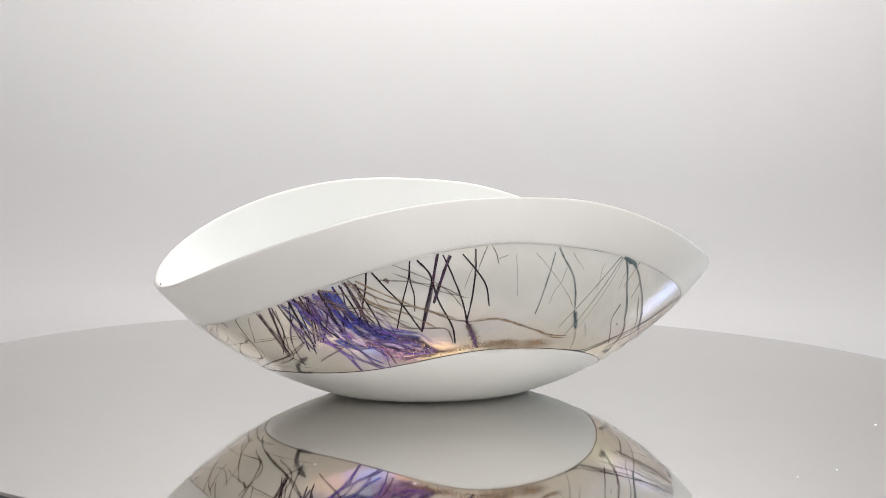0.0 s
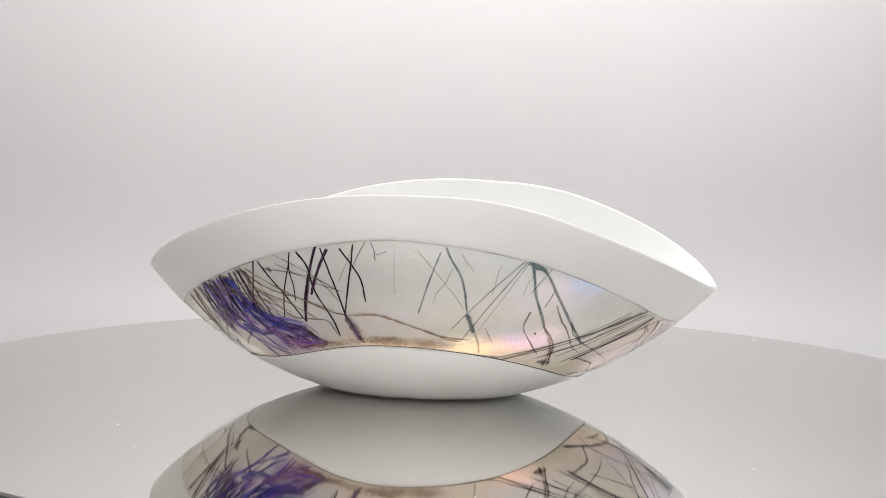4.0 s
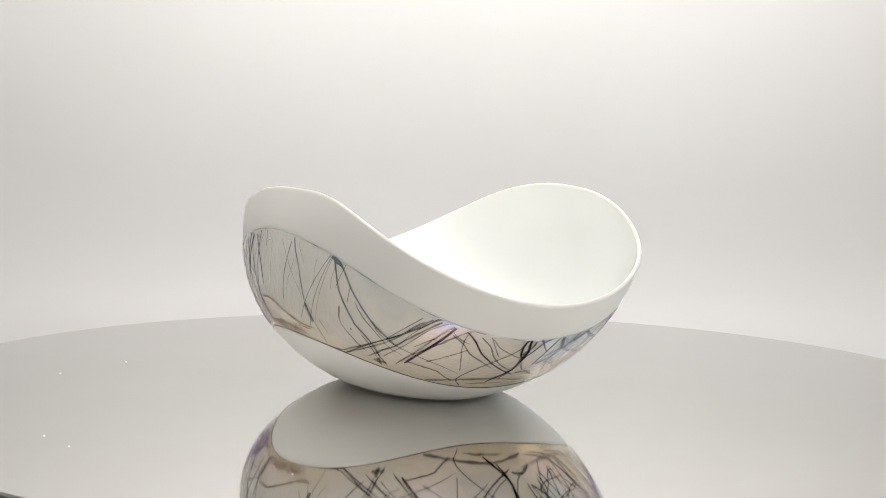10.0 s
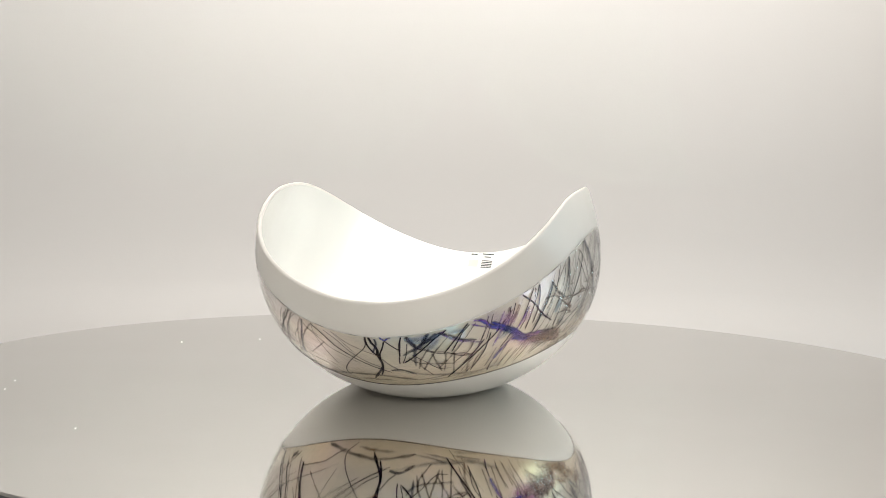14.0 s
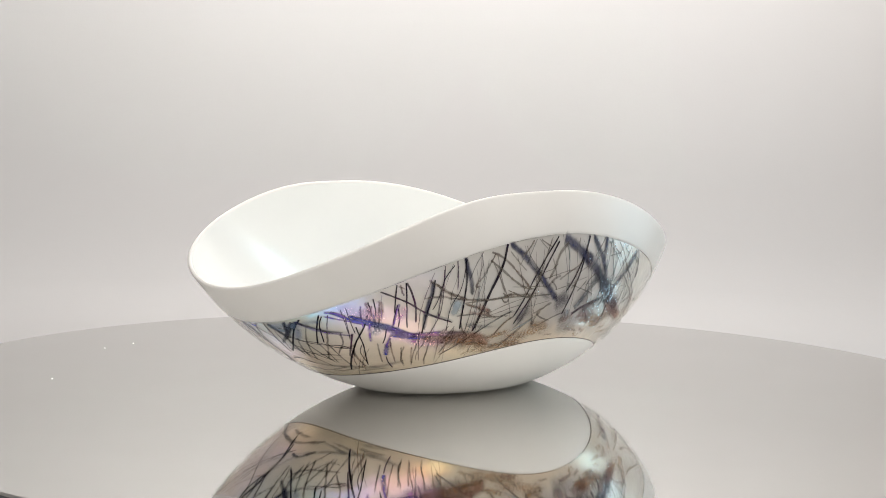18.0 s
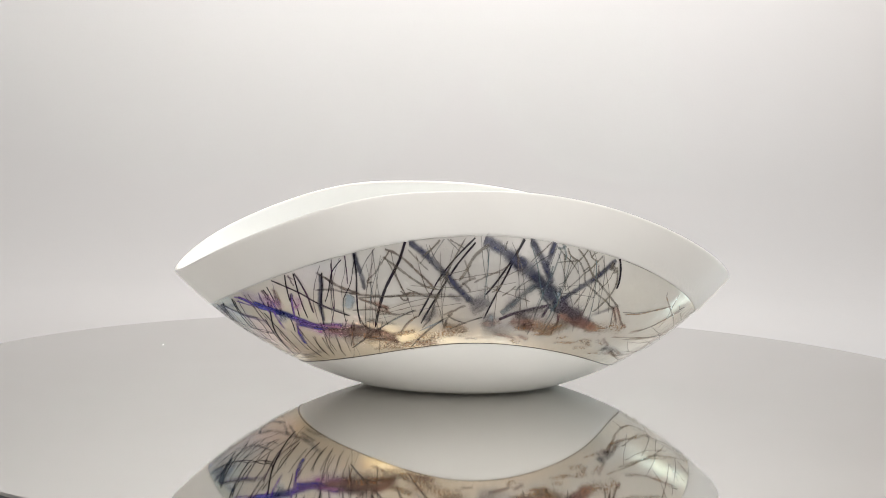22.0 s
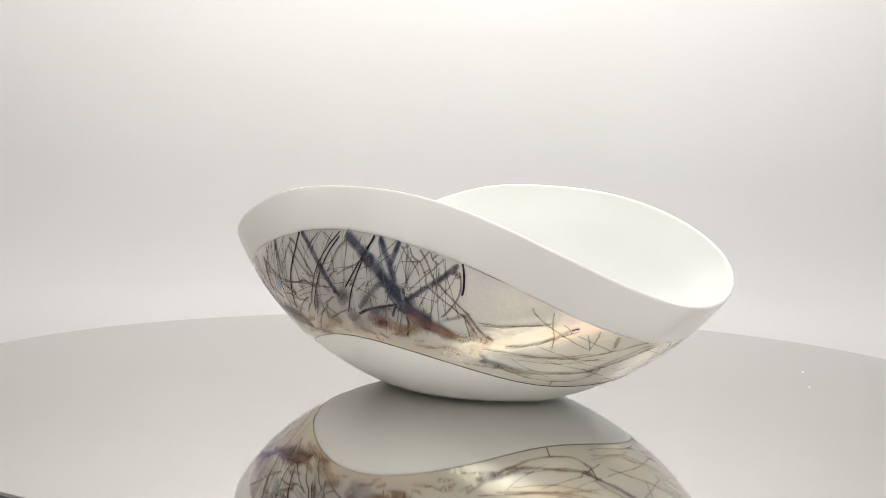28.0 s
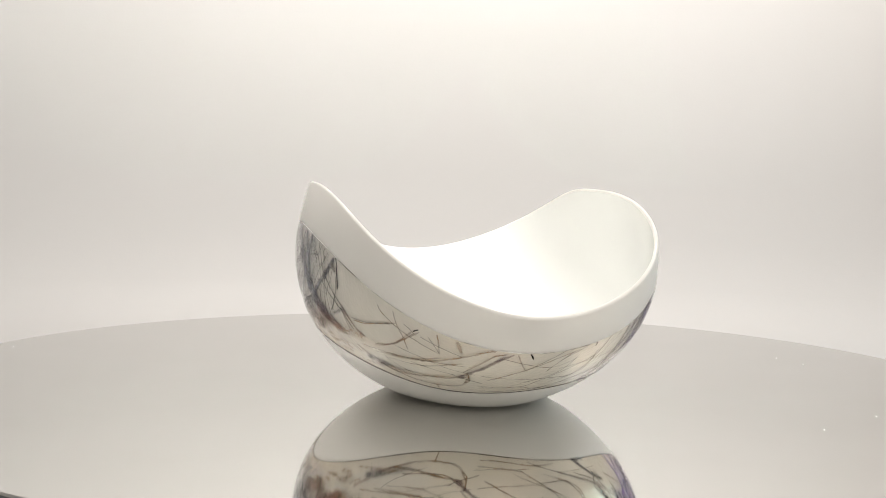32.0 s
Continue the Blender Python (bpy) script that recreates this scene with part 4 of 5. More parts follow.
    strand("olive", 1.1, (120.4, 99.6), (121.0, 95.7), (122.0, 93.8), (122.5, 92.5), (120.4, 88.2), (118.3, 85.2), (116.9, 82.3), (114.7, 78.5), (112.8, 75.1))
    strand("olive", 1.2, (124.4, 96.1), (123.5, 94.3), (122.5, 92.5))
    strand("olive", 0.9, (120.9, 95.0), (121.7, 97.4), (122.8, 98.3))
    strand("olive", 1, (112.4, 97.9), (112.4, 92.8), (112.2, 87.7), (112.4, 80.9), (112.8, 74.8))
    strand("olive", 1, (110.1, 92.5), (113.3, 93.3), (116.6, 93.4))
    strand("olive", 0.9, (116.6, 93.7), (115.2, 89.8), (113.7, 85.2), (112.4, 80.9), (110.5, 78.9))
    strand("olive", 0.9, (111.0, 101.1), (112.4, 97.2), (114.3, 93.4), (115.9, 88.9), (116.9, 85.0))
    strand("olive", 1, (120.0, 89.5), (119.0, 88.0), (118.0, 86.5))
    strand("teal", 1.2, (112.2, 103.9), (112.9, 98.0), (112.6, 93.9))
    strand("teal", 1.4, (110.4, 101.7), (111.7, 101.2), (113.2, 102.7))
    strand("olive", 1.4, (128.7, 89.4), (129.0, 85.0), (129.0, 79.3), (128.4, 74.7), (127.5, 71.1), (126.7, 68.9), (124.3, 62.9), (122.9, 61.0))
    strand("olive", 3, (127.0, 91.1), (127.9, 88.2), (128.5, 85.3))
    strand("olive", 2, (127.6, 92.6), (127.3, 89.2), (126.7, 87.1))
    strand("grey", 0.8, (124.7, 96.8), (124.9, 89.5), (124.9, 82.7), (124.7, 74.2), (124.4, 63.7))
    strand("olive", 1.3, (122.3, 82.4), (123.9, 78.5), (125.8, 74.3), (127.5, 70.8), (129.4, 66.9), (131.0, 63.6), (132.5, 58.5), (134.5, 53.3), (136.1, 50.2))
    strand("olive", 1.3, (119.3, 79.2), (121.9, 74.8), (124.3, 71.0), (126.7, 67.5), (128.5, 64.3), (129.8, 62.7), (131.4, 57.6), (133.3, 51.7))
    strand("rust", 2, (129.8, 63.4), (131.6, 60.9), (132.9, 57.5), (134.8, 52.7))
    strand("rust", 1.8, (129.5, 63.4), (131.0, 58.6), (132.7, 53.1))
    strand("rust", 1.8, (134.2, 52.6), (136.6, 49.9), (138.2, 47.9))
    strand("brown", 0.9, (119.3, 76.4), (117.8, 71.4), (116.2, 65.9))
    strand("smoke", 1.6, (122.2, 58.3), (125.9, 60.4), (129.0, 62.6), (132.3, 64.5))
    strand("grey", 0.9, (129.8, 62.7), (130.4, 57.5), (131.6, 48.5))
    strand("brown", 1, (83.4, 80.4), (87.9, 84.7), (92.2, 88.2), (94.9, 91.4))
    strand("brown", 1.1, (79.7, 80.1), (81.4, 77.5), (82.5, 74.2))
    strand("olive", 2, (88.2, 103.6), (84.1, 97.4), (82.1, 91.8), (80.9, 87.0), (78.7, 81.0))
    strand("olive", 1, (94.2, 105.8), (93.7, 102.9), (93.5, 99.8))
    strand("grey", 1, (87.4, 101.4), (87.9, 97.3), (87.8, 92.7))
    strand("olive", 1, (49.5, 68.8), (62.5, 71.2), (71.3, 71.3), (80.2, 71.6))
    strand("olive", 1.4, (56.9, 94.6), (61.1, 88.1), (65.2, 81.6), (69.1, 77.0), (72.9, 75.6))
    strand("olive", 1, (63.6, 99.5), (66.7, 92.8), (69.6, 87.2))
    strand("olive", 1, (68.0, 95.9), (71.6, 102.6), (72.9, 105.7))
    strand("olive", 0.9, (75.8, 106.1), (78.0, 103.6), (80.3, 101.1))
    strand("olive", 1, (63.2, 75.8), (68.5, 71.4), (73.2, 70.2))
    strand("smoke", 7, (82.7, 70.3), (85.8, 67.6), (88.3, 63.5))
    strand("smoke", 5, (88.1, 70.2), (84.3, 65.6), (81.9, 63.6))
    strand("pale", 4, (88.8, 61.0), (89.4, 56.8), (89.1, 51.3))
    strand("smoke", 6, (87.3, 61.5), (88.5, 56.3), (89.2, 50.6))
    strand("olive", 1, (96.7, 78.4), (94.8, 75.3), (92.3, 72.0))
    strand("olive", 0.9, (101.5, 82.7), (97.5, 77.2), (96.4, 71.4))
    strand("olive", 1, (92.6, 80.2), (90.6, 76.3), (89.1, 74.3))
    strand("smoke", 8, (36.1, 43.9), (46.3, 44.7), (53.5, 42.6))
    strand("rust", 6, (41.2, 47.3), (52.0, 47.1), (57.2, 43.6), (57.3, 37.9))
    strand("rust", 2.4, (50.3, 63.0), (56.0, 61.2), (57.9, 60.2))
    strand("olive", 1, (47.7, 60.8), (53.8, 61.7), (58.4, 59.5))
    strand("tan", 5, (72.3, 52.1), (78.8, 51.7), (81.2, 48.1))
    strand("smoke", 5, (66.5, 55.2), (70.6, 59.8), (72.7, 63.9))
    strand("smoke", 6, (85.6, 49.8), (91.8, 49.6), (97.6, 49.7))
    strand("rust", 5, (99.0, 56.1), (104.3, 55.7), (107.5, 54.1))
    strand("tan", 6, (105.5, 47.8), (112.1, 50.9), (116.5, 54.2))
    strand("rust", 5, (94.0, 53.7), (98.8, 55.7), (102.5, 55.0))
    strand("pale", 0.9, (65.0, 48.1), (70.2, 53.1), (74.9, 56.7))
    strand("olive", 1.2, (75.1, 60.1), (77.3, 56.9), (81.5, 54.5))
    strand("olive", 1, (75.5, 50.6), (81.2, 55.5), (86.4, 58.8))
    strand("olive", 1, (73.1, 74.2), (71.2, 66.5), (69.6, 57.0), (66.8, 50.8))
    strand("violet", 2.4, (30.1, 52.7), (31.9, 50.8), (34.0, 49.1))
    strand("blue", 2.4, (31.2, 49.2), (34.8, 47.4), (38.1, 46.6))
    strand("pink", 5, (33.9, 45.7), (38.7, 44.4), (44.1, 44.7))
    strand("rust", 5, (37.8, 46.9), (42.4, 45.9), (47.5, 44.5))
    strand("speckle", 9, (44.3, 46.6), (48.9, 44.7), (53.6, 42.3), (59.0, 39.5))
    strand("speckle", 6, (51.0, 38.8), (58.4, 38.2), (66.4, 40.6), (74.4, 43.6))
    strand("speckle", 6, (61.2, 44.0), (68.9, 46.2), (76.5, 48.3), (84.1, 49.4))
    strand("rust", 2.2, (52.1, 67.3), (55.8, 64.8), (58.3, 62.2))
    strand("pale", 6, (48.2, 71.1), (47.2, 65.9), (46.4, 60.7))
    strand("grey", 1, (42.6, 35.1), (50.7, 44.9), (57.2, 54.0), (65.0, 62.5))
    strand("olive", 0.9, (62.1, 37.9), (67.1, 46.8), (73.9, 57.4))
    strand("olive", 0.9, (59.8, 47.2), (62.8, 54.6), (66.2, 59.0))
    strand("speckle", 8, (121.5, 51.3), (126.6, 50.0), (131.6, 48.5))
    strand("speckle", 8, (129.9, 51.9), (133.9, 49.6), (137.8, 47.1))
    strand("speckle", 7, (99.6, 53.3), (107.1, 52.5), (114.0, 50.8))
    strand("speckle", 4, (-116.1, 38.0), (-108.4, 40.2), (-100.8, 42.5))
    strand("speckle", 4, (-104.5, 42.6), (-93.2, 45.3), (-81.6, 46.2))
    strand("violet", 4, (-115.5, 43.3), (-112.9, 42.1), (-110.8, 39.2))
    strand("smoke", 3, (-101.3, 58.8), (-99.6, 54.6), (-98.1, 48.9))
    strand("speckle", 5, (-100.3, 54.5), (-98.5, 49.6), (-97.0, 45.2))
    strand("rust", 5, (110.8, 61.1), (115.3, 56.9), (119.8, 53.3))
    strand("rust", 6, (116.2, 56.3), (121.5, 52.8), (127.5, 48.6))
    strand("rust", 4, (99.5, 52.6), (106.0, 51.6), (112.1, 51.2))
    strand("rust", 5, (44.4, 47.5), (53.7, 46.8), (58.0, 41.9))


def straw_lines():
    strand("tan", 2.0, (138.2, 32.5), (144.1, 28.1), (152.0, 27.0), (159.6, 27.9), (165.8, 29.0), (167.6, 30.8))
    strand("plum", 2.0, (164.9, 28.4), (168.1, 33.2), (171.2, 37.4), (173.8, 42.7), (176.7, 47.5))
    strand("tan", 1.2, (166.2, 33.0), (169.9, 39.6), (172.8, 45.7), (175.4, 47.6))
    strand("tan", 1.4, (139.6, 32.1), (147.4, 25.8), (153.9, 22.6), (160.8, 21.5), (165.8, 23.1), (167.8, 29.2))
    strand("tan", 1.4, (140.0, 40.1), (146.4, 39.0), (152.1, 38.4), (157.4, 38.6), (162.5, 41.2), (167.0, 44.4), (171.1, 48.4), (173.0, 49.4))
    strand("tan", 0.9, (146.1, 71.4), (146.8, 67.1), (150.8, 58.6), (155.6, 51.2), (161.1, 44.1))
    strand("tan", 0.9, (150.5, 68.5), (150.9, 59.9), (151.8, 53.6), (152.4, 44.2))
    strand("tan", 0.9, (160.8, 57.3), (160.9, 51.1), (160.8, 44.8))
    strand("tan", 0.8, (158.6, 55.3), (159.7, 50.1), (160.8, 44.8))
    strand("tan", 2.2, (165.1, 54.1), (165.4, 50.6), (166.0, 45.0))
    strand("rust", 1.3, (140.5, 44.1), (145.0, 45.4), (149.6, 48.9), (153.2, 54.6), (154.8, 57.3))
    strand("tan", 0.9, (134.5, 58.1), (139.8, 57.5), (145.7, 59.4), (150.9, 61.2))
    strand("tan", 0.9, (167.2, 33.1), (167.8, 26.7), (166.5, 24.9))
    strand("tan", 0.9, (158.0, 21.8), (158.3, 20.1), (158.7, 17.5))
    strand("tan", 1.0, (172.3, 27.8), (176.4, 31.9), (180.3, 36.2), (183.4, 40.2), (186.5, 44.6), (191.1, 50.1))
    strand("tan", 0.9, (-174.4, 35.0), (-172.7, 41.4), (-170.4, 48.4))
    strand("tan", 1.0, (171.5, 19.1), (178.7, 19.7), (186.2, 21.7), (193.6, 21.9))
    strand("tan", 0.9, (170.6, 21.8), (177.4, 22.5), (183.1, 24.2))
    strand("tan", 0.8, (177.5, 47.3), (178.5, 42.5), (180.3, 36.2))
    strand("ink", 0.8, (179.9, 48.1), (180.4, 46.4), (180.9, 44.4))
    strand("rust", 2.6, (130.8, 43.1), (133.4, 39.7), (137.1, 35.1))
    strand("smoke", 3.0, (134.1, 35.7), (137.5, 33.0), (142.3, 30.6))


blue_end_lattice()
violet_vein_and_uprights()
navy_branches_and_web()
trunk_and_lattice()
straw_lines()


def violet_flow():
    strand("lilac", 9, (-149.7, 56.9), (-145.8, 47.9), (-141.4, 40.1))
    strand("lilac", 9, (-132.9, 39.1), (-124.9, 36.2), (-115.7, 39.1))
    strand("pink", 8, (-128.6, 41.8), (-122.6, 37.9), (-113.5, 40.6))
    strand("plum", 2.6, (-144.5, 71.5), (-143.4, 54.0), (-142.6, 47.1))
    strand("plum", 2.4, (-142.9, 72.4), (-141.5, 55.7), (-139.3, 49.0))
    strand("violet", 2.6, (-140.8, 74.7), (-137.8, 59.0), (-134.9, 48.2))
    strand("blue", 2.6, (-139.3, 75.6), (-137.2, 64.5), (-133.9, 55.4), (-130.3, 47.4), (-124.5, 39.2))
    strand("blue", 2.4, (-137.3, 77.6), (-134.0, 64.9), (-130.5, 55.7), (-126.9, 50.5), (-122.1, 49.2))
    strand("violet", 2.0, (-148.1, 57.2), (-145.4, 49.4), (-140.8, 44.5), (-137.4, 36.3), (-135.1, 25.9))
    strand("violet", 1.7, (-142.8, 54.1), (-140.2, 44.6), (-137.0, 37.8), (-130.7, 31.1), (-128.5, 28.6))
    strand("blue", 2.2, (-139.6, 47.6), (-134.7, 42.5), (-128.4, 43.3), (-125.9, 34.7))
    strand("violet", 2.2, (-131.7, 45.8), (-125.4, 47.8), (-119.1, 46.8), (-115.3, 44.2))
    strand("plum", 1.8, (-123.9, 50.8), (-119.0, 49.7), (-115.3, 45.6), (-112.7, 41.4))
    strand("violet", 2.0, (-129.2, 46.0), (-123.6, 40.8), (-117.0, 39.7), (-112.1, 39.9))
    strand("pink", 3.5, (-132.3, 50.0), (-127.8, 43.3), (-122.9, 40.8))
    strand("pink", 3.0, (-136.1, 55.1), (-133.7, 48.4), (-130.3, 43.1))
    strand("rust", 3.0, (-122.4, 34.9), (-115.7, 38.3), (-106.3, 42.2))
    strand("plum", 1.2, (-154.3, 61.1), (-153.6, 50.4), (-154.0, 35.8))
    strand("plum", 1.2, (-151.3, 63.2), (-152.2, 49.3), (-154.4, 35.0))
    strand("smoke", 3.2, (-151.0, 34.4), (-151.2, 32.1), (-152.0, 28.8))
    strand("smoke", 1.5, (-152.9, 33.1), (-156.2, 23.1), (-152.4, 19.0))
    strand("brown", 1.0, (-174.7, 20.2), (-154.8, 34.1), (-147.7, 43.2))
    strand("tan", 0.8, (-164.5, 41.4), (-178.2, 22.6))


violet_flow()


def side_twigs():
    strand("plum", 2.4, (-101.7, 58.4), (-99.6, 52.3), (-97.2, 44.4))
    strand("violet", 1.6, (-100.4, 53.8), (-98.7, 49.2), (-97.5, 42.8))
    strand("tan", 1.2, (-100.6, 59.9), (-95.3, 61.1), (-88.9, 60.0), (-82.9, 56.5), (-76.5, 52.8), (-68.7, 47.6), (-63.2, 46.5))
    strand("tan", 6, (-96.0, 44.4), (-81.2, 43.9), (-65.7, 42.8))
    strand("teal", 2.6, (-63.2, 63.0), (-62.0, 58.3), (-60.6, 51.9))
    strand("teal", 1.2, (-48.0, 95.0), (-46.9, 92.0), (-44.9, 91.1))
    strand("teal", 2.0, (-48.7, 95.1), (-46.6, 93.4), (-44.5, 90.3))
    strand("plum", 1.0, (-40.1, 49.2), (-38.2, 43.9), (-36.5, 35.2))
    strand("brown", 2.0, (-35.6, 29.9), (-36.1, 32.6), (-35.9, 35.1))
    strand("grey", 0.8, (-34.2, 36.4), (-27.5, 46.3), (-22.0, 57.8), (-17.5, 63.8))
    strand("grey", 0.8, (-13.8, 30.6), (-15.0, 46.3), (-14.7, 55.1), (-13.6, 60.8))
    strand("brown", 0.8, (-36.4, 59.7), (-32.0, 47.5), (-13.8, 28.4))


side_twigs()


def vein_and_knotted_twigs():
    strand("grey", 0.9, (153.0, 61.3), (154.3, 58.8), (155.2, 55.7))
    strand("grey", 0.9, (156.7, 54.6), (160.7, 49.6), (166.0, 44.0))
    strand("tan", 0.9, (142.5, 40.7), (153.1, 39.2), (162.2, 42.4))
    strand("tan", 0.9, (144.6, 37.0), (156.2, 35.1), (166.4, 39.6))


vein_and_knotted_twigs()


def scatter(kinds, count, turns, heights, swing, rise, widths, seed):
    """Fine threads strewn over a stretch of the band: where they start (degrees, share of the band's height),
    how far they swing round and climb or fall, and how wide they are."""
    rng = random.Random(seed)
    for k in range(count):
        a, h = rng.uniform(*turns), rng.uniform(*heights)
        da, dh = rng.uniform(*swing), rng.uniform(*rise)
        way = []
        for f in (0.0, 0.35, 0.7, 1.0):
            bend = math.sin(f * math.pi)
            aa = a + da * f + rng.uniform(-0.12, 0.12) * da * bend
            hh = min(1.0, max(0.0, h + dh * f + rng.uniform(-0.12, 0.12) * dh * bend))
            p = np.array([radians(aa)])
            lo, up = float(z_lower(p)[0]), float(z_upper(p)[0])
            way.append((aa, 1000 * (lo + (up - lo) * hh)))
        kind = kinds[k % len(kinds)]
        pool_thread(kind, *ribbon(kind, rng.uniform(*widths), way))


def strewn_threads():
    # the violet bundle and its run-out along the lower edge
    scatter(("violet", "plum", "blue", "ink", "plum"), 20, (-149, -132), (0.96, 1.0), (1, 9), (-0.62, -0.3), (0.5, 1.4), 1)
    scatter(("violet", "blue", "plum", "violet"), 10, (-141, -127), (0.4, 0.62), (7, 19), (-0.5, -0.25), (0.4, 1.3), 2)
    scatter(("brown", "tan"), 8, (-146, -120), (0.85, 1.0), (10, 26), (-0.6, -0.35), (0.5, 0.9), 3)
    # sparse grey middle
    scatter(("tan", "grey"), 6, (-100, -45), (0.8, 1.0), (-6, 6), (-0.4, -0.15), (0.3, 0.5), 5)
    # blue end: uprights crossed by wavy rungs
    scatter(("smoke",), 5, (2, 20), (0.03, 0.14), (9, 16), (-0.03, 0.05), (1.2, 2.2), 8)
    # violet vein and the fine uprights behind it
    scatter(("ink", "grey", "plum", "grey", "violet"), 8, (30, 66), (0.94, 1.0), (-7, 5), (-0.75, -0.3), (0.3, 0.7), 9)
    scatter(("tan", "brown"), 10, (20, 62), (0.28, 0.5), (-6, -1), (-0.36, -0.2), (0.3, 0.6), 10)
    # fine web between the navy branches
    scatter(("olive", "grey", "teal", "olive", "brown"), 30, (50, 130), (0.85, 1.0), (-9, 9), (-0.75, -0.35), (0.35, 0.7), 33)
    scatter(("olive", "brown", "grey"), 14, (46, 112), (0.3, 0.62), (7, 18), (-0.14, 0.14), (0.4, 0.7), 34)
    # mottling along the lower edge
    scatter(("speckle", "rust", "speckle", "speckle"), 30, (48, 142), (0.03, 0.2), (4, 9), (-0.03, 0.05), (1.6, 3.4), 31)
    # straw-coloured end
    scatter(("tan", "brown", "tan"), 7, (136, 180), (0.15, 0.6), (8, 20), (-0.15, 0.2), (0.3, 0.8), 16)
    scatter(("tan",), 5, (176, 222), (0.15, 0.7), (8, 20), (-0.25, 0.25), (0.3, 0.6), 17)
    for kind, pool in FINE.items():
        tagged(part_mesh("fine_threads", thread_mesh("fine_threads", kind, *pool), band_part), kind="stuff")


strewn_threads()


def seam(height, offset, width, mat, label):
    """Fine dark line where the band meets the plain glass."""
    rows = []
    z0 = height(PHI) + offset
    for d, lift in ((-1, 0.0001), (-0.4, 0.0004), (0.4, 0.0004), (1, 0.0001)):
        z = z0 + d * width / 2
        rows.append(wall(PHI, z) + lift * wall_normal(PHI, z))
    part_mesh("seam", mesh_from("seam", np.concatenate(rows), grid_faces(len(rows), SEG), mat), bowl, label)


seam(z_lower, 0.0, 0.00028, M_SEAM, "dark lower seam line")
seam(z_upper, -0.0001, 0.00018, M_GLINT_SEAM, "fine dark upper seam line with painted white glints")


def inner_spot(turn, z, lift=0.0002):
    p, q = np.array([radians(turn)]), np.array([z / 1000])
    return (wall(p, q) - (THICK + lift) * wall_normal(p, q))[0]


def patch(turn0, turn1, z0, z1, lift):
    """A small sheet stuck on the inner face."""
    verts = [inner_spot(turn0 + (turn1 - turn0) * i / 4, z0 + (z1 - z0) * j / 4, lift) for j in range(5) for i in range(5)]
    return verts, grid_faces(5, 5, False)


M_LABEL = material("white_paper_label", 0.6, 0.0, (0.86, 0.85, 0.82))[0]
M_PRINT = material("dark_print", 0.6, 0.0, (0.06, 0.06, 0.06))[0]
M_ORANGE = material("pale_orange_print", 0.6, 0.0, (0.80, 0.60, 0.46))[0]


def build_labels():
    """Two paper labels inside the low end: bars of print, a pale orange device and a grey block."""
    first = part_mesh("paper_label", mesh_from("paper_label", *patch(181.6, 178.5, 58.2, 69.6, 0.0002), M_LABEL), bowl, "small white paper label with orange print")
    part_mesh("print_bar", mesh_from("print_bar", *patch(180.9, 179.2, 68.0, 69.0, 0.0004), M_PRINT), first)
    part_mesh("print_block", mesh_from("print_block", *patch(181.3, 178.7, 59.3, 64.6, 0.0004), M_ORANGE), first, "pale orange printed square")
    second = part_mesh("paper_label", mesh_from("paper_label", *patch(178.1, 174.5, 58.0, 69.9, 0.0002), M_LABEL), bowl, "small white paper label with dark print")
    for a, b, lo, hi in ((177.9, 174.8, 68.6, 69.5), (177.3, 175.4, 66.6, 67.4)):
        part_mesh("print_bar", mesh_from("print_bar", *patch(a, b, lo, hi, 0.0004), M_PRINT), second)
    for k in range(5):
        part_mesh("print_bar", mesh_from("print_bar", *patch(177.8, 174.8, 59.0 + 1.2 * k, 59.7 + 1.2 * k, 0.0004), M_PRINT), second)


build_labels()


# ---- turntable and tent ----
def ring(r, z, n=180):
    a = np.linspace(0, 2 * math.pi, n, endpoint=False)
    return np.stack([r * np.cos(a), r * np.sin(a), np.full(n, z)], -1)


def build_turntable():
    root = tagged(new("turntable"), "round mirror-topped turntable with a fine dark edge line", "turntable")
    rows = [ring(0.004, 0), ring(0.2, 0), ring(0.3793, 0), ring(0.3807, -0.0012), ring(0.3807, -0.003)]
    part_mesh("mirror_disc", mesh_from("mirror_disc", np.concatenate(rows), grid_faces(len(rows), 180) + [tuple(range(180))[::-1]], M_MIRROR, False), root, "polished mirror disc")
    rows = [ring(0.3807, -0.0032), ring(0.3802, -0.006), ring(0.379, -0.012), ring(0.36, -0.013), ring(0.12, -0.013), ring(0.12, -0.05)]
    part_mesh("platter", mesh_from("platter", np.concatenate(rows), grid_faces(len(rows), 180), M_DARK), root, "dark plastic platter")
    rng = random.Random(5)
    spots = [(0.186, -0.237), (0.211, -0.218), (0.071, 0.358), (0.267, -0.094), (-0.013, -0.271), (-0.066, -0.235)]
    for x, y in spots:
        bm = bmesh.new()
        bmesh.ops.create_icosphere(bm, subdivisions=1, radius=rng.uniform(0.0004, 0.0006))
        for v in bm.verts:
            v.co.x *= rng.uniform(0.8, 2.2)
            v.co.z = max(0.0, v.co.z) * 0.6
            v.co += Vector((x - 0.0098, y - 0.0026, 0.0001))
        me = bpy.data.meshes.new("dust_speck")
        bm.to_mesh(me)
        bm.free()
        me.materials.append(M_LABEL)
        part_mesh("dust_speck", me, root, "tiny white dust speck")
    return root


turntable = build_turntable()


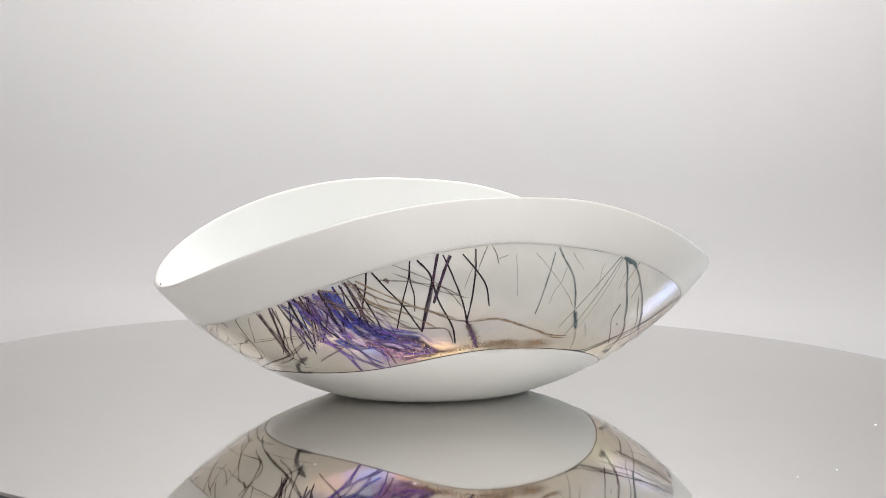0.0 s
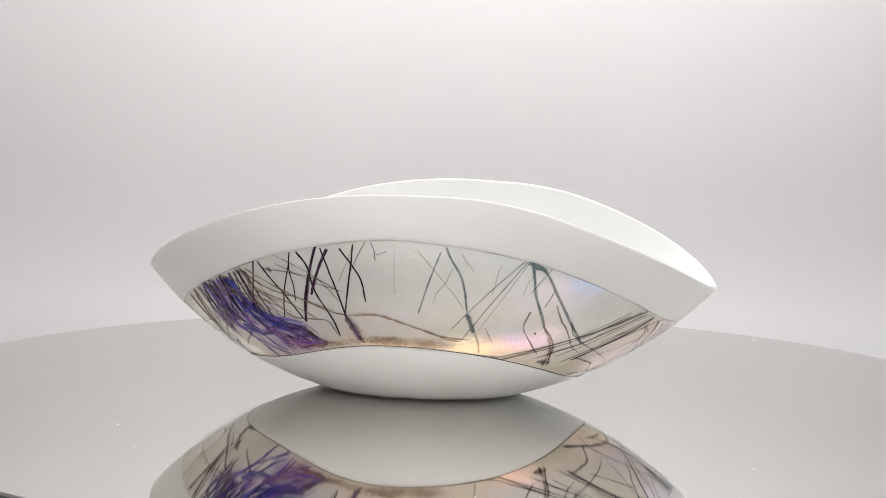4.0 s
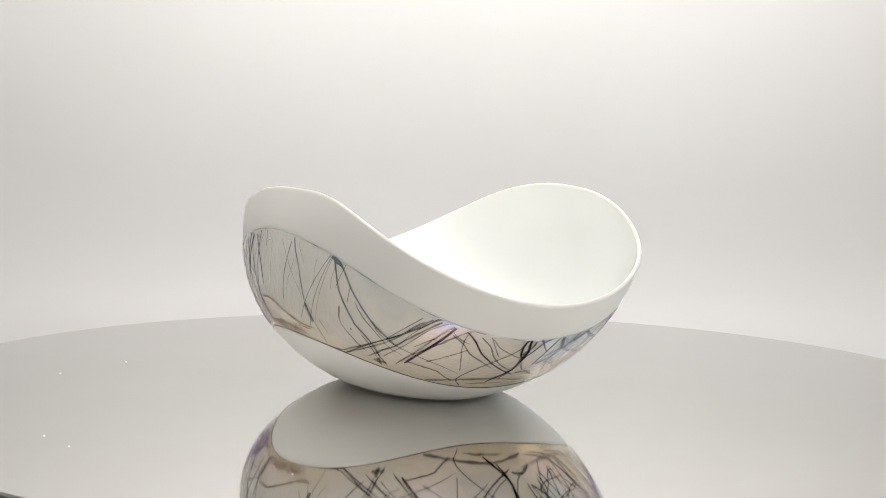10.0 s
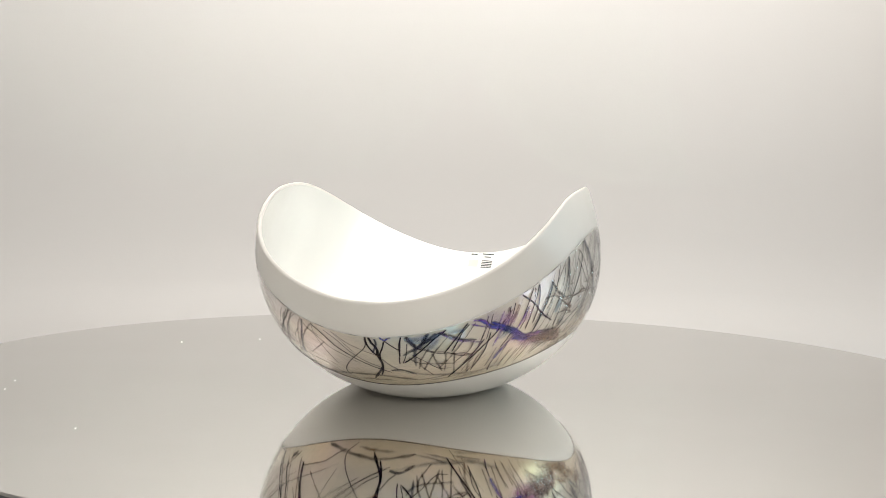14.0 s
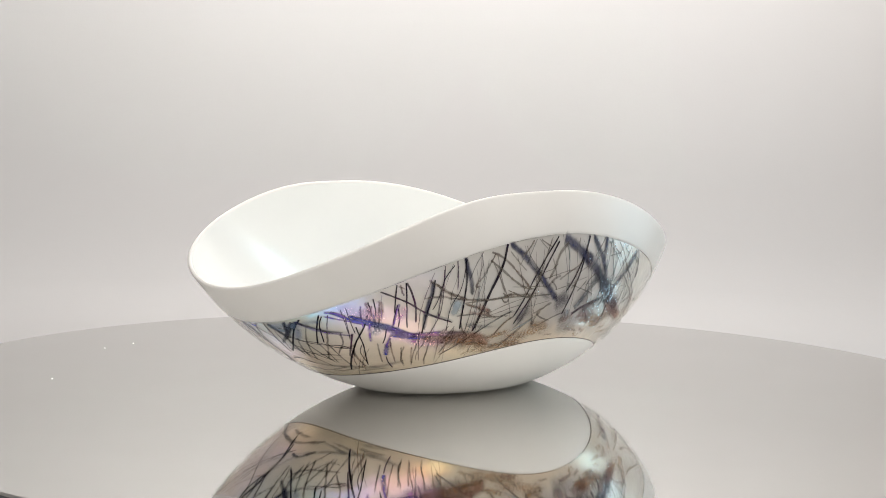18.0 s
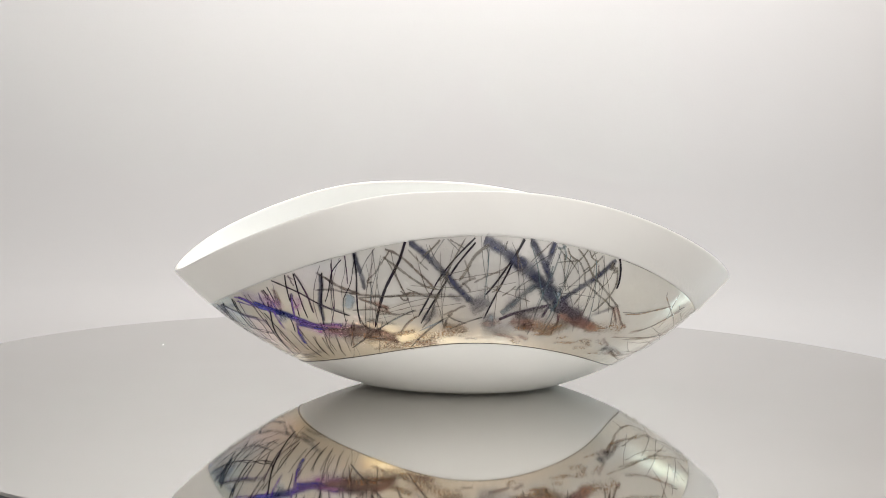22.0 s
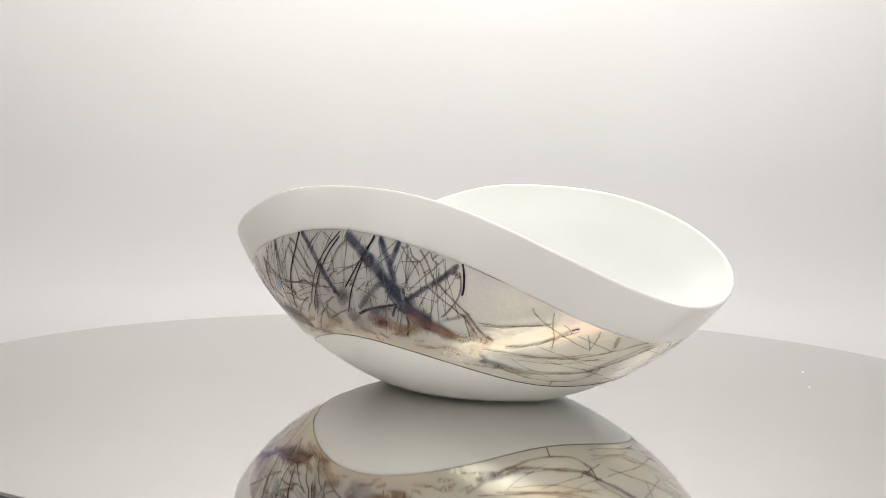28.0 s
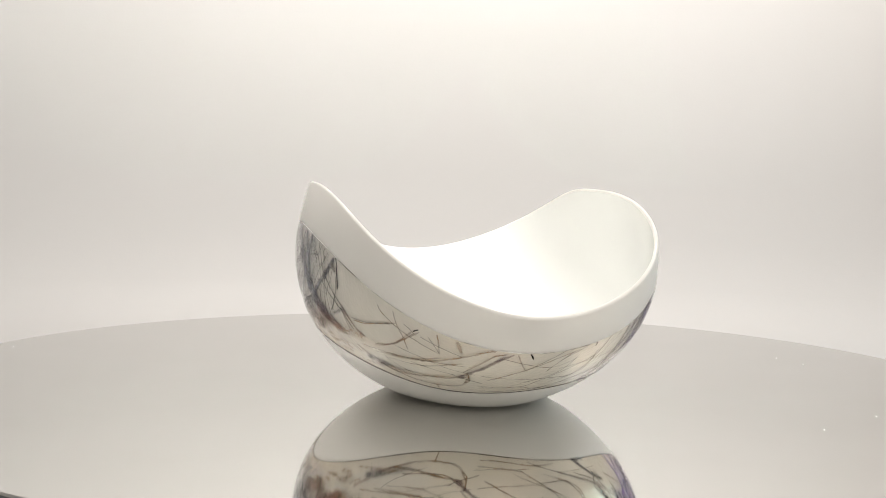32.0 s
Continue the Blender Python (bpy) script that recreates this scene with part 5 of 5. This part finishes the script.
def build_backdrop():
    """Paper sweep: floor, bend and wall bowed round the table, closed over and behind the camera."""
    prof = [(0.0, -0.05), (0.5, -0.05), (0.57, -0.045), (0.62, -0.03), (0.655, 0.0), (0.675, 0.05), (0.69, 0.12), (0.70, 0.3), (0.70, 0.7), (0.68, 1.3)]
    n = 73
    verts = []
    for r, z in prof:
        for k in range(n):
            a = math.radians(-30 + 240 * k / (n - 1))
            verts.append((r * math.cos(a) * 1.5, r * math.sin(a), z))
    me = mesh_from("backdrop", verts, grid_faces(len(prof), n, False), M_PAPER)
    return tagged(new("backdrop", me), "smooth white paper sweep, base colour darkened, curving up behind the turntable", "backdrop", kind="structure")


backdrop = build_backdrop()


def build_room():
    # Unseen box added round the table; its grey sets bounce light and reflections.
    bm = bmesh.new()
    bmesh.ops.create_cube(bm, size=1)
    bmesh.ops.scale(bm, vec=(3.2, 4.4, 2.2), verts=bm.verts)
    bmesh.ops.translate(bm, vec=(0, -0.6, 0.95), verts=bm.verts)
    bmesh.ops.reverse_faces(bm, faces=bm.faces)
    me = bpy.data.meshes.new("unseen_wall")
    bm.to_mesh(me)
    bm.free()
    me.materials.append(M_ROOM)
    return tagged(new("unseen_wall", me), "unseen plain grey walls added round the table for fill and reflections", "wall", kind="structure")


room = build_room()


def build_desk():
    bm = bmesh.new()
    bmesh.ops.create_cube(bm, size=1)
    bmesh.ops.scale(bm, vec=(1.8, 1.5, 0.03), verts=bm.verts)
    bmesh.ops.translate(bm, vec=(0, -0.05, -0.068), verts=bm.verts)
    bmesh.ops.bevel(bm, geom=bm.edges[:], offset=0.004, segments=2, affect="EDGES")
    me = bpy.data.meshes.new("desk_top")
    bm.to_mesh(me)
    bm.free()
    me.materials.append(M_DESK)
    return tagged(new("desk_top", me), "dark desk top under the turntable", "desk", kind="structure")


desk = build_desk()


# ---- what moves: bowl and turntable turn together about the table's axis ----
def motions():
    bowl_rows, table_rows = [], []
    for k in range(33):
        turn = TURN * k
        a = radians(turn)
        x = CENTRE[0] * math.cos(a) - CENTRE[1] * math.sin(a)
        y = CENTRE[0] * math.sin(a) + CENTRE[1] * math.cos(a)
        bowl_rows.append((float(k), pose(x, y, 0.0, 0, 0, AXIS + turn)))
        table_rows.append((float(k), pose(0.0098, 0.0026, 0.0, 0, 0, turn)))
    walk(bowl, bowl_rows)
    walk(turntable, table_rows)


motions()
